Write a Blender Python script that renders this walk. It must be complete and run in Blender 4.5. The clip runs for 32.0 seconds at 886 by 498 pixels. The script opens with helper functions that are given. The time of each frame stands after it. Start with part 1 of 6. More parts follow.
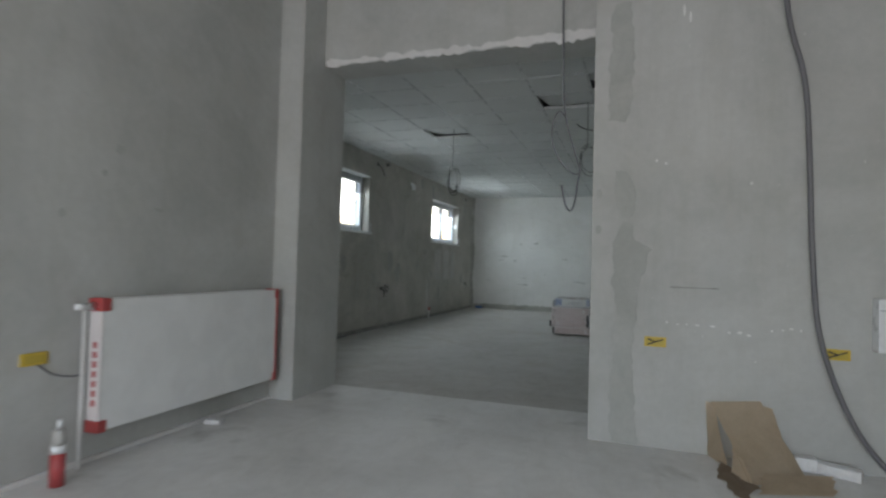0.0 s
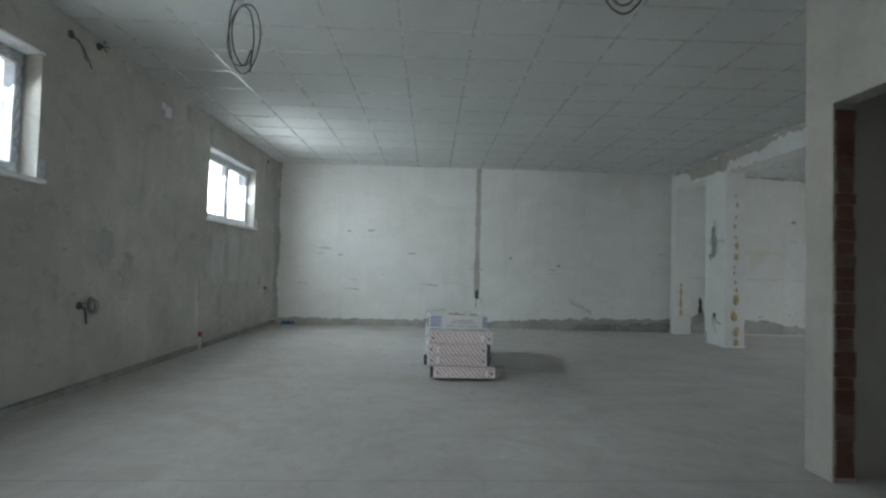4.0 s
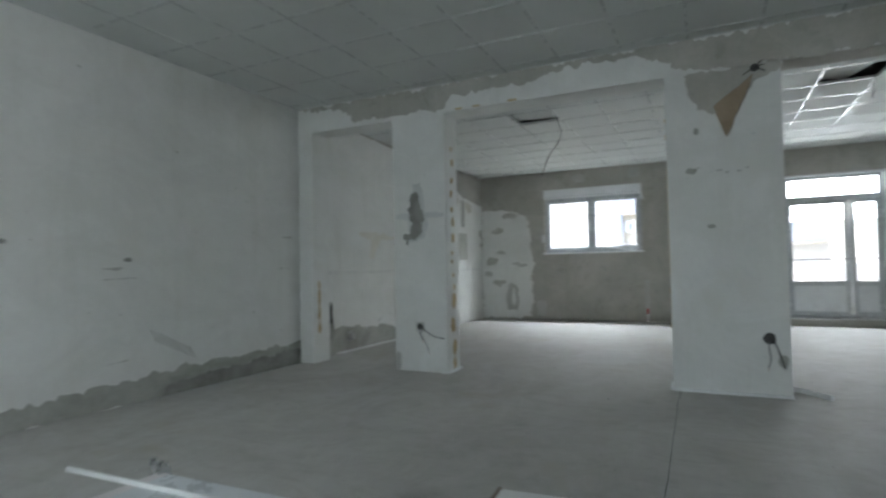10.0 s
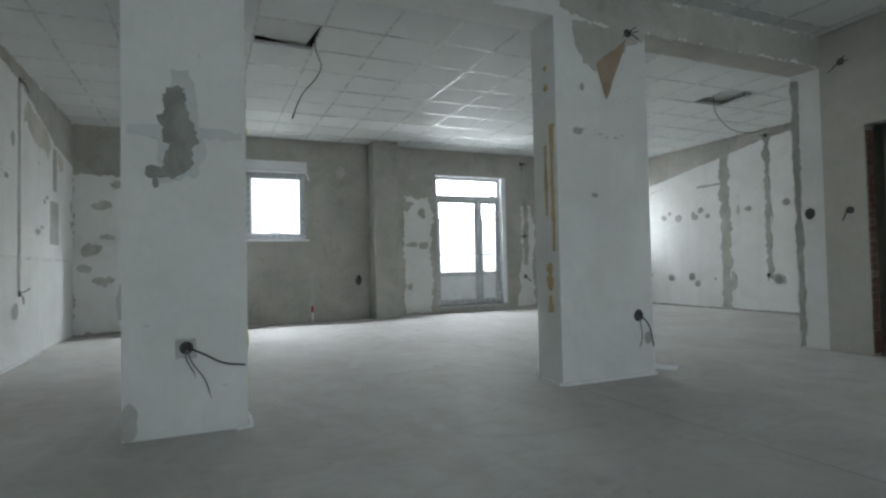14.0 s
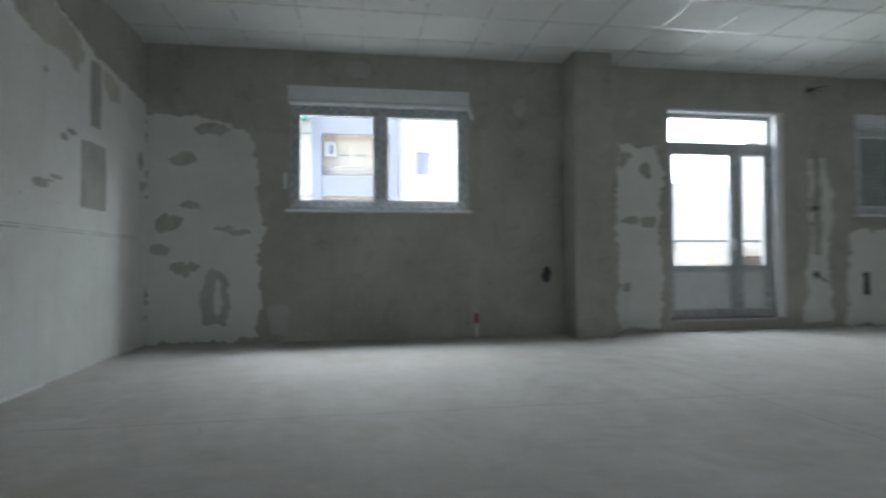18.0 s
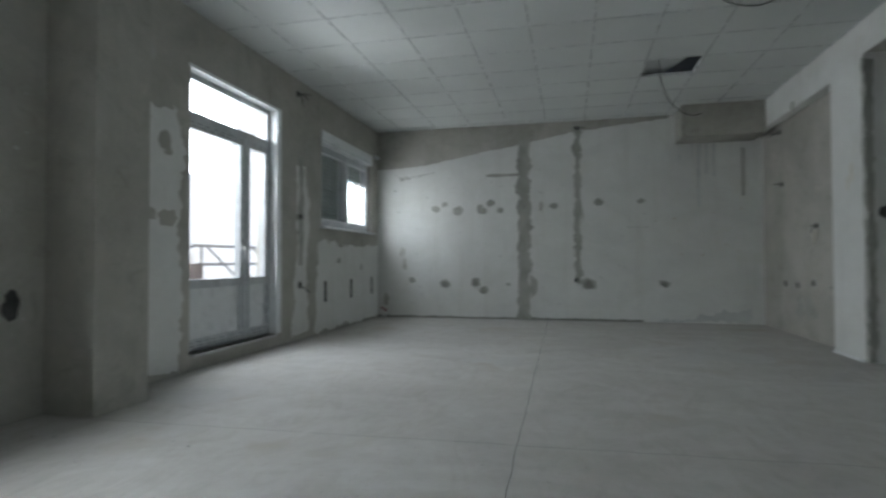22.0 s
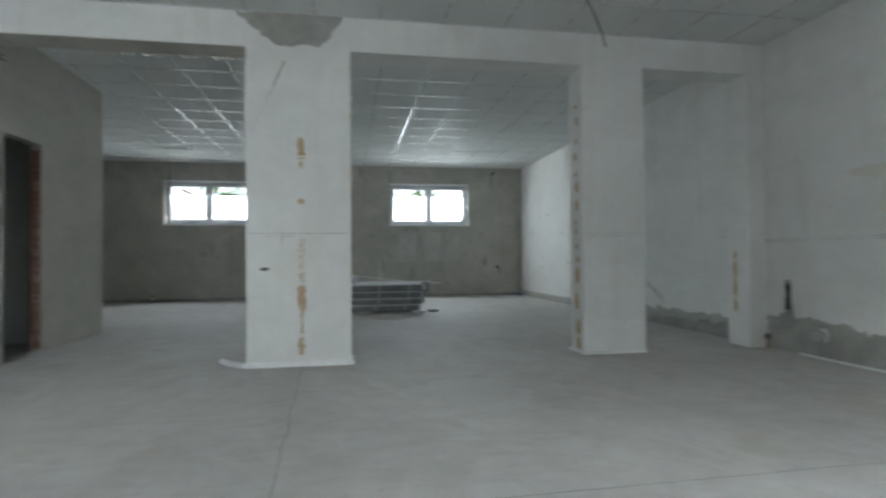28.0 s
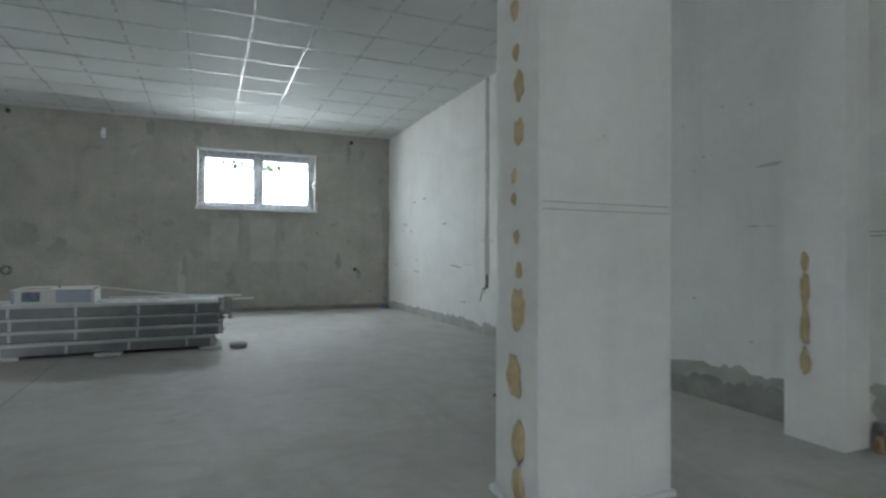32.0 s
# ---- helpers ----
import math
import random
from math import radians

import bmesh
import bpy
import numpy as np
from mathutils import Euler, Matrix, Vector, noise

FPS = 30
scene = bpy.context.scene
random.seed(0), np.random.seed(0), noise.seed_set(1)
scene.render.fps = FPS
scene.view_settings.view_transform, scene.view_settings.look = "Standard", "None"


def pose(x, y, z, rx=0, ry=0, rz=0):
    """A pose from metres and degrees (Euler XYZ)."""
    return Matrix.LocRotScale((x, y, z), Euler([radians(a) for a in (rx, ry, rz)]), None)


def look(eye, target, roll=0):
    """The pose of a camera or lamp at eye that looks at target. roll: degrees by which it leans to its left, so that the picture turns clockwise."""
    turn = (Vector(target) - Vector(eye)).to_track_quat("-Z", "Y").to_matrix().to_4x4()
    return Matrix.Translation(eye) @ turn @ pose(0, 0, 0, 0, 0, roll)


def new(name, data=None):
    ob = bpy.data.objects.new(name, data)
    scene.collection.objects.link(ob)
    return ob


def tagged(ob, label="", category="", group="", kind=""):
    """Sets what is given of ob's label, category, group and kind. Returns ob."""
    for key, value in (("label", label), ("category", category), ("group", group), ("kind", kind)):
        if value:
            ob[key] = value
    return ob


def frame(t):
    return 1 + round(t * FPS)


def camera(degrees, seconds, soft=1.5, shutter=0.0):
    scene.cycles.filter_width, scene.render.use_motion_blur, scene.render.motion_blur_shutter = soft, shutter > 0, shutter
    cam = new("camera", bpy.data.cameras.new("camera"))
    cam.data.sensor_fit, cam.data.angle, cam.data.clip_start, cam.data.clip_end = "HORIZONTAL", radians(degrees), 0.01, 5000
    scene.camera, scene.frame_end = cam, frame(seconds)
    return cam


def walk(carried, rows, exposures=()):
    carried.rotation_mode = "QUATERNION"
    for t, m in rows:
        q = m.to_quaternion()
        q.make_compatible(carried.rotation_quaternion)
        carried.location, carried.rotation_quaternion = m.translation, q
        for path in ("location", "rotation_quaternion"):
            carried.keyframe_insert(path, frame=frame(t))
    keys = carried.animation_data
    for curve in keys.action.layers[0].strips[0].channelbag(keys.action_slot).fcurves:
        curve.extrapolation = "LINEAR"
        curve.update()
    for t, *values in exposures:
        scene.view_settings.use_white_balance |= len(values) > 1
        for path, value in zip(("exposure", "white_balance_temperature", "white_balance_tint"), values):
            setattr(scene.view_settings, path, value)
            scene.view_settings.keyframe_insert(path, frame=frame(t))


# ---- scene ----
EXPOSURES = [(0.0, 2.72), (1.5, 2.97), (3.0, 3.32), (8.0, 3.3), (10.5, 3.35), (12.5, 3.5), (14.5, 3.3), (17.0, 2.95), (18.2, 2.5), (19.0, 2.22), (20.0, 1.95), (21.0, 2.15), (22.0, 2.54), (23.0, 2.49), (24.0, 2.80), (25.0, 3.0), (28.0, 3.27), (30.0, 3.37), (31.0, 3.46), (32.0, 3.46)]
cam = camera(78.21, 32.0, soft=2.4, shutter=0.5)
# seconds, eye, yaw, pitch, roll
PATH = [
    (0, 1.888, 2.316, 1.215, 19.36, 1.58, -1.63),
    (0.5, 1.690, 2.956, 1.149, 15.79, 1.70, -1.66),
    (1, 1.415, 3.546, 1.131, 13.81, 1.86, -1.75),
    (1.5, 1.228, 4.166, 1.116, 10.90, 1.92, -1.86),
    (2, 0.985, 4.690, 1.147, 7.09, 2.01, -1.69),
    (2.5, 0.820, 5.170, 1.167, 2.99, 2.05, -1.58),
    (3, 0.700, 5.700, 1.159, 2.31, 2.01, -1.52),
    (3.5, 0.600, 6.200, 1.159, 0.19, 2.09, -1.56),
    (5.5, 0.284, 8.220, 1.014, -4.90, 1.87, -1.45),
    (6, 0.267, 8.743, 1.019, -8.24, 1.75, -1.41),
    (6.5, 0.172, 9.294, 1.040, -9.73, 1.85, -1.29),
    (7, 0.120, 9.797, 1.069, -11.61, 1.82, -1.27),
    (7.5, 0.070, 10.355, 1.091, -12.43, 1.88, -1.32),
    (8, 0.048, 10.846, 1.105, -16.54, 1.92, -1.22),
    (8.5, 0.079, 11.371, 1.103, -24.66, 2.01, -1.05),
    (9, 0.059, 11.830, 1.092, -36.85, 2.15, -0.81),
    (9.5, 0.035, 12.276, 1.113, -51.61, 2.06, 0.22),
    (10, -0.080, 12.850, 1.125, -64.17, 2.05, 1.08),
    (10.5, -0.060, 13.330, 1.090, -76.13, 2.18, 1.07),
    (11, -0.013, 13.803, 1.028, -85.16, 2.70, 1.29),
    (11.5, 0.069, 14.223, 1.023, -92.46, 2.50, 1.35),
    (12, 0.322, 14.601, 1.000, -100.72, 2.12, 1.42),
    (12.5, 0.583, 14.909, 0.992, -105.69, 2.04, 1.36),
    (13, 0.959, 15.170, 0.968, -109.56, 1.85, 1.33),
    (13.5, 1.369, 15.440, 0.955, -111.34, 1.83, 1.32),
    (14, 1.810, 15.613, 0.929, -113.62, 1.66, 1.20),
    (14.5, 2.240, 15.726, 0.931, -116.67, 1.56, 1.33),
    (16.5, 4.016, 15.549, 0.865, -130.98, 1.14, 1.11),
    (17, 4.505, 15.316, 0.845, -123.7, 1.27, 0.88),
    (17.3, 4.745, 15.236, 0.837, -118.88, 1.30, 0.75),
    (17.5, 4.870, 15.185, 0.833, -113.90, 1.31, 0.64),
    (18, 5.355, 15.190, 0.841, -98.57, 1.35, 0.34),
    (18.5, 5.770, 15.200, 0.868, -93.70, 1.11, 0.08),
    (19, 6.248, 15.240, 0.912, -97.55, 0.79, -0.10),
    (19.5, 6.663, 15.343, 0.959, -112.31, 0.70, -0.23),
    (20, 6.934, 15.384, 0.972, -124.33, 0.68, -0.29),
    (20.5, 7.202, 15.461, 0.965, -134.60, 0.86, -0.08),
    (21, 7.497, 15.525, 0.950, -145.90, 1.04, 0.10),
    (21.5, 7.848, 15.538, 0.936, -155.69, 1.12, 0.19),
    (22, 8.185, 15.619, 0.940, -166.94, 1.26, 0.19),
    (22.5, 8.541, 15.571, 0.923, -179.10, 1.16, 0.33),
    (23, 9.003, 15.474, 0.932, -189.21, 1.19, 0.42),
    (23.5, 9.367, 15.318, 0.944, -198.58, 1.14, 0.35),
    (24, 9.657, 14.999, 0.945, -205.10, 1.01, 0.34),
    (24.5, 9.882, 14.678, 0.947, -212.55, 0.94, 0.23),
    (26.5, 10.270, 13.006, 0.929, -245.54, 0.73, 0.30),
    (27, 10.354, 12.904, 0.952, -256.69, 0.76, 0.11),
    (27.5, 10.521, 12.956, 0.965, -269.17, 0.76, 0.24),
    (28, 10.542, 13.118, 0.959, -279.92, 0.80, 0.45),
    (28.5, 10.404, 13.217, 0.931, -289.40, 0.70, 0.34),
    (29, 10.155, 13.316, 0.922, -293.34, 0.67, 0.27),
    (29.5, 9.793, 13.426, 0.923, -296.50, 0.48, 0.22),
    (30, 9.314, 13.598, 0.944, -296.45, 0.45, 0.20),
    (30.5, 8.824, 13.731, 0.949, -296.43, 0.33, 0.18),
    (31, 8.276, 13.911, 0.966, -296.87, 0.22, 0.24),
    (31.5, 7.753, 14.102, 0.982, -294.09, 0.38, 0.08),
    (32, 7.245, 14.265, 0.981, -293.48, 0.55, -0.24),
]
walk(cam, [(t, pose(x, y, z, 90 + pitch, roll, yaw)) for t, x, y, z, yaw, pitch, roll in PATH], EXPOSURES)

# ---- helpers of this place ----
from mathutils import geometry

def part(name, bm, mat, parent, label="", at=None):
    me = bpy.data.meshes.new(name)
    bm.to_mesh(me)
    bm.free()
    if mat is not None:
        for m in (mat if isinstance(mat, (list, tuple)) else [mat]):
            me.materials.append(m)
    ob = new(name, me)
    if parent is not None:
        ob.parent = parent
    if at is not None:
        ob.matrix_basis = at
    if label:
        ob["label"] = label
    return ob


def thing(name, x, y, z, label, category, group="", rz=0):
    ob = new(name)
    ob.matrix_basis = pose(x, y, z, 0, 0, rz)
    return tagged(ob, label, category, group)


def box(bm, x0, x1, y0, y1, z0, z1, bevel=0.0, mat=0):
    vs = [bm.verts.new(p) for p in ((x0, y0, z0), (x1, y0, z0), (x1, y1, z0), (x0, y1, z0), (x0, y0, z1), (x1, y0, z1), (x1, y1, z1), (x0, y1, z1))]
    fs = [bm.faces.new([vs[i] for i in q]) for q in ((3, 2, 1, 0), (4, 5, 6, 7), (0, 1, 5, 4), (1, 2, 6, 5), (2, 3, 7, 6), (3, 0, 4, 7))]
    for q in fs:
        q.material_index = mat
    if bevel:
        es = list({e for q in fs for e in q.edges})
        bmesh.ops.bevel(bm, geom=es, offset=bevel, segments=2, profile=0.7, affect="EDGES", clamp_overlap=True)
    return bm


def boxmesh(x0, x1, y0, y1, z0, z1, bevel=0.0):
    return box(bmesh.new(), x0, x1, y0, y1, z0, z1, bevel)


def tube(points, radius, sides=8, smooth_steps=6):
    """A round cable or pipe swept along a smoothed line of points."""
    pts = [Vector(p) for p in points]
    if smooth_steps and len(pts) > 2:
        out = []
        for i in range(len(pts) - 1):
            p0, p1, p2, p3 = pts[max(i - 1, 0)], pts[i], pts[i + 1], pts[min(i + 2, len(pts) - 1)]
            for k in range(smooth_steps):
                u = k / smooth_steps
                out.append(0.5 * ((2 * p1) + (p2 - p0) * u + (2 * p0 - 5 * p1 + 4 * p2 - p3) * u * u + (3 * p1 - p0 - 3 * p2 + p3) * u ** 3))
        out.append(pts[-1])
        pts = out
    bm = bmesh.new()
    rings = []
    side = None
    for i, p in enumerate(pts):
        d = (pts[min(i + 1, len(pts) - 1)] - pts[max(i - 1, 0)]).normalized()
        if side is None:
            side = d.orthogonal().normalized()
        side = (side - d * side.dot(d)).normalized()
        up = d.cross(side)
        rings.append([bm.verts.new(p + radius * (math.cos(a) * side + math.sin(a) * up)) for a in (2 * math.pi * k / sides for k in range(sides))])
    for a, b in zip(rings, rings[1:]):
        for k in range(sides):
            q = bm.faces.new((a[k], a[(k + 1) % sides], b[(k + 1) % sides], b[k]))
            q.smooth = True
    bm.faces.new(rings[0][::-1])
    bm.faces.new(rings[-1])
    return bm


def slab(axis, at0, at1, u0, u1, z0, z1, holes=()):
    """A wall: normal along axis ('x' or 'y') from at0 to at1, spanning u and z, with openings (u0, u1, z0, z1) through it."""
    us = sorted({u0, u1, *[h[i] for h in holes for i in (0, 1) if u0 < h[i] < u1]})
    zs = sorted({z0, z1, *[h[i] for h in holes for i in (2, 3) if z0 < h[i] < z1]})
    # extra cuts keep the faces of a size
    def refine(v):
        out = [v[0]]
        for b in v[1:]:
            n = max(1, math.ceil((b - out[-1]) / 1.5))
            a = out[-1]
            out += [a + (b - a) * k / n for k in range(1, n + 1)]
        return out
    us, zs = refine(us), refine(zs)
    def solid(i, j):
        if not (0 <= i < len(us) - 1 and 0 <= j < len(zs) - 1):
            return False
        u, z = (us[i] + us[i + 1]) / 2, (zs[j] + zs[j + 1]) / 2
        return not any(h[0] < u < h[1] and h[2] < z < h[3] for h in holes)
    bm = bmesh.new()
    cache = {}
    def vert(i, j, s):
        if (i, j, s) not in cache:
            a = (at0, at1)[s]
            cache[i, j, s] = bm.verts.new((a, us[i], zs[j]) if axis == "x" else (us[i], a, zs[j]))
        return cache[i, j, s]
    for i in range(len(us) - 1):
        for j in range(len(zs) - 1):
            if not solid(i, j):
                continue
            bm.faces.new([vert(*q) for q in ((i, j, 0), (i, j + 1, 0), (i + 1, j + 1, 0), (i + 1, j, 0))])
            bm.faces.new([vert(*q) for q in ((i, j, 1), (i + 1, j, 1), (i + 1, j + 1, 1), (i, j + 1, 1))])
            for di, dj, e in ((-1, 0, ((i, j), (i, j + 1))), (1, 0, ((i + 1, j), (i + 1, j + 1))), (0, -1, ((i, j), (i + 1, j))), (0, 1, ((i, j + 1), (i + 1, j + 1)))):
                if not solid(i + di, j + dj):
                    (a, b) = e
                    bm.faces.new([vert(*a, 0), vert(*b, 0), vert(*b, 1), vert(*a, 1)])
    bmesh.ops.recalc_face_normals(bm, faces=bm.faces)
    return bm


def structure(name, bm, mat, label="", category=""):
    return tagged(part(name, bm, mat, None), label, category, kind="structure")

# ---- world, sun, large lights ----
world = bpy.data.worlds.new("sky")
scene.world = world
world.use_nodes = True
wn = world.node_tree.nodes
sky = wn.new("ShaderNodeTexSky")
sky.sky_type = "NISHITA"
sky.sun_disc = False
sky.sun_elevation, sky.sun_rotation = radians(46), radians(349)
sky.dust_density = 4.0
sky.air_density = 1.2
wn["Background"].inputs["Strength"].default_value = 0.10
world.node_tree.links.new(sky.outputs[0], wn["Background"].inputs["Color"])

sun = new("sun", bpy.data.lights.new("sun", "SUN"))
sun.data.energy, sun.data.angle, sun.data.color = 0.9, radians(25), (1.0, 0.98, 0.95)
sun.matrix_basis = look((-6, 30, 32), (0, 0, 0))


def sky_lamp(name, eye, aim, width, height, watts, colour=(0.90, 0.96, 1.0)):
    lamp = new(name, bpy.data.lights.new(name, "AREA"))
    lamp.data.shape, lamp.data.size, lamp.data.size_y = "RECTANGLE", width, height
    lamp.data.energy, lamp.data.color = watts, colour
    lamp.matrix_basis = look(eye, aim)
    return lamp


# sky light falling through each opening
EAST, WEST = (0.88, 0.945, 1.0), (0.83, 0.94, 1.0)
sky_lamp("window_light", (-2.88, 10.0, 2.21), (-0.5, 10.0, 0.0), 1.68, 0.86, 3.6, WEST)
sky_lamp("window_light", (-2.88, 15.08, 2.21), (-0.5, 15.08, 0.2), 1.78, 0.86, 6.6, WEST)
sky_lamp("window_light", (12.0, 14.97, 2.95), (9.9, 14.97, 1.8), 1.9, 0.7, 20.5, EAST)
sky_lamp("window_light", (12.0, 10.8, 2.30), (9.3, 10.8, 0.9), 1.45, 0.9, 8.6, EAST)
sky_lamp("window_light", (11.62, 7.60, 1.86), (9.6, 7.60, 0.5), 0.80, 0.72, 3.0, EAST)
sky_lamp("window_light", (1.35, -1.05, 1.7), (1.35, 2.0, 1.5), 3.1, 2.2, 17.5, (0.985, 0.945, 0.96))

# ---- materials ----
def material(name):
    m = bpy.data.materials.new(name)
    m.use_nodes = True
    return m, m.node_tree.nodes, m.node_tree.links, m.node_tree.nodes["Principled BSDF"]


def mottled(name, a, b, rough=0.85, scale=1.3, fine=28.0, bump=0.25, c=None, spread=(0.38, 0.62), metallic=0.0, bump_scale=60.0, spec=0.3, grit=0.45, drips=0.0, swirl=0.0, blot=0.3):
    """A surface whose colour drifts between a and b in clouds, with fine grain over it and an optional third colour in sparse stains."""
    m, n, l, p = material(name)
    geo = n.new("ShaderNodeNewGeometry")
    def noise_tex(s, detail=6.0, roughness=0.6, distortion=0.0):
        t = n.new("ShaderNodeTexNoise")
        t.inputs["Scale"].default_value, t.inputs["Detail"].default_value = s, detail
        t.inputs["Roughness"].default_value, t.inputs["Distortion"].default_value = roughness, distortion
        l.new(geo.outputs["Position"], t.inputs["Vector"])
        return t
    def ramp(src, lo, hi, ca, cb):
        r = n.new("ShaderNodeValToRGB")
        r.color_ramp.elements[0].position, r.color_ramp.elements[1].position = lo, hi
        r.color_ramp.elements[0].color, r.color_ramp.elements[1].color = (*ca, 1), (*cb, 1)
        l.new(src, r.inputs["Fac"])
        return r
    big = ramp(noise_tex(scale, 8.0, 0.62, 0.6).outputs["Fac"], spread[0], spread[1], a, b)
    grain = ramp(noise_tex(fine, 6.0, 0.7).outputs["Fac"], 0.25, 0.8, (0.80,) * 3, (1.12,) * 3)
    mul = n.new("ShaderNodeMix")
    mul.data_type, mul.blend_type = "RGBA", "MULTIPLY"
    mul.inputs["Factor"].default_value = grit
    l.new(big.outputs["Color"], mul.inputs["A"])
    l.new(grain.outputs["Color"], mul.inputs["B"])
    out = mul.outputs["Result"]
    def over(src, amount):
        k = n.new("ShaderNodeMix")
        k.data_type, k.blend_type = "RGBA", "MULTIPLY"
        k.inputs["Factor"].default_value = amount
        l.new(out, k.inputs["A"])
        l.new(src, k.inputs["B"])
        return k.outputs["Result"]
    def stretched(sx, sy, sz, s, detail, distortion):
        mp = n.new("ShaderNodeMapping")
        mp.inputs["Scale"].default_value = (sx, sy, sz)
        l.new(geo.outputs["Position"], mp.inputs["Vector"])
        t = noise_tex(s, detail, 0.65, distortion)
        l.new(mp.outputs["Vector"], t.inputs["Vector"])
        return t.outputs["Fac"]
    if drips:
        # runs and washed-down dirt on an upright surface, and patchy trowel marks
        out = over(ramp(stretched(1.0, 1.0, 0.09, 5.0, 5.0, 0.2), 0.52, 0.74, (1.0, 1.0, 1.0), (0.87, 0.865, 0.835)).outputs["Color"], drips)
        out = over(ramp(stretched(1.0, 1.0, 1.6, 1.1, 7.0, 1.2), 0.40, 0.66, (1.03, 1.03, 1.03), (0.89, 0.89, 0.875)).outputs["Color"], drips)
        out = over(ramp(noise_tex(5.5, 4.0, 0.55, 0.8).outputs["Fac"], 0.57, 0.69, (1.0, 1.0, 1.0), (0.86, 0.86, 0.845)).outputs["Color"], drips * blot)
        out = over(ramp(noise_tex(3.1, 6.0, 0.6, 1.5).outputs["Fac"], 0.60, 0.72, (1.0, 1.0, 1.0), (1.12, 1.12, 1.11)).outputs["Color"], drips * blot)
    if swirl:
        # broom and trowel sweeps in a cement floor, scuffs and fine specks
        out = over(ramp(stretched(0.8, 1.3, 1.0, 0.9, 8.0, 2.5), 0.38, 0.64, (0.88, 0.87, 0.85), (1.07, 1.07, 1.07)).outputs["Color"], swirl)
        out = over(ramp(stretched(1.5, 0.7, 1.0, 2.3, 8.0, 3.0), 0.46, 0.72, (1.05, 1.05, 1.05), (0.85, 0.835, 0.81)).outputs["Color"], swirl)
        out = over(ramp(noise_tex(30.0, 3.0, 0.5).outputs["Fac"], 0.68, 0.73, (1.0, 1.0, 1.0), (0.74, 0.73, 0.71)).outputs["Color"], swirl)
    if c is not None:
        spots = ramp(noise_tex(scale * 2.3, 5.0, 0.55, 0.3).outputs["Fac"], 0.60, 0.70, (0, 0, 0), (1, 1, 1))
        mix = n.new("ShaderNodeMix")
        mix.data_type = "RGBA"
        l.new(spots.outputs["Color"], mix.inputs["Factor"])
        l.new(out, mix.inputs["A"])
        mix.inputs["B"].default_value = (*c, 1)
        out = mix.outputs["Result"]
    l.new(out, p.inputs["Base Color"])
    rr = n.new("ShaderNodeMapRange")
    rr.inputs["To Min"].default_value, rr.inputs["To Max"].default_value = max(rough - 0.12, 0.02), min(rough + 0.1, 1)
    l.new(noise_tex(scale * 3, 4.0).outputs["Fac"], rr.inputs["Value"])
    l.new(rr.outputs["Result"], p.inputs["Roughness"])
    p.inputs["Metallic"].default_value = metallic
    p.inputs["Specular IOR Level"].default_value = spec
    if bump:
        add = n.new("ShaderNodeMath")
        add.operation = "ADD"
        l.new(noise_tex(bump_scale, 4.0, 0.65).outputs["Fac"], add.inputs[0])
        l.new(noise_tex(bump_scale / 12, 4.0, 0.6).outputs["Fac"], add.inputs[1])
        bu = n.new("ShaderNodeBump")
        bu.inputs["Strength"].default_value, bu.inputs["Distance"].default_value = bump, 0.012
        l.new(add.outputs[0], bu.inputs["Height"])
        l.new(bu.outputs["Normal"], p.inputs["Normal"])
    return m


def plain(name, colour, rough=0.5, metallic=0.0, spec=0.5, fine=90.0):
    m = mottled(name, tuple(q * 0.96 for q in colour), tuple(min(q * 1.03, 1) for q in colour), rough, 4.0, fine, 0.05, metallic=metallic, spec=spec, grit=0.2)
    return m


GREY = mottled("grey_plaster", (0.40, 0.388, 0.352), (0.495, 0.482, 0.442), 0.9, 0.9, 22.0, 0.35, c=(0.43, 0.412, 0.368), drips=0.7, blot=1.2)
CORE = mottled("beige_plaster", (0.44, 0.425, 0.385), (0.52, 0.505, 0.46), 0.88, 0.9, 18.0, 0.2, c=(0.46, 0.44, 0.395), grit=0.35, drips=0.5)
WARM = mottled("warm_plaster", (0.45, 0.46, 0.44), (0.53, 0.54, 0.52), 0.85, 0.8, 18.0, 0.18, c=(0.47, 0.475, 0.45), grit=0.35, drips=0.5)
WHITE = mottled("old_white_paint", (0.70, 0.705, 0.685), (0.765, 0.77, 0.75), 0.8, 0.8, 25.0, 0.10, c=(0.69, 0.69, 0.655), spread=(0.3, 0.7), grit=0.2, drips=0.55)
MORTAR = mottled("mortar", (0.345, 0.345, 0.315), (0.455, 0.455, 0.42), 0.95, 3.0, 40.0, 0.6)
DARKMORTAR = mottled("damp_mortar", (0.235, 0.235, 0.215), (0.335, 0.335, 0.31), 0.95, 4.0, 40.0, 0.6)
SCREED = mottled("floor_screed", (0.425, 0.415, 0.393), (0.54, 0.532, 0.51), 0.74, 0.55, 7.0, 0.05, c=(0.43, 0.405, 0.36), grit=0.28, spread=(0.22, 0.78), spec=0.3, swirl=0.6)
LEVELLER = mottled("pale_screed", (0.67, 0.67, 0.655), (0.76, 0.76, 0.745), 0.65, 0.8, 14.0, 0.10, c=(0.53, 0.525, 0.50), grit=0.3, swirl=0.4)
TILE = mottled("mineral_ceiling_tile", (0.64, 0.66, 0.645), (0.69, 0.71, 0.695), 0.95, 0.6, 120.0, 0.1, spec=0.12)
GRID = plain("white_ceiling_grid", (0.60, 0.62, 0.61), 0.28)
# near-black: the shade above the ceiling is put into the slab's colour
VOID = plain("void_shade", (0.10, 0.10, 0.10), 0.9)
PVC = plain("white_pvc", (0.78, 0.80, 0.81), 0.3)
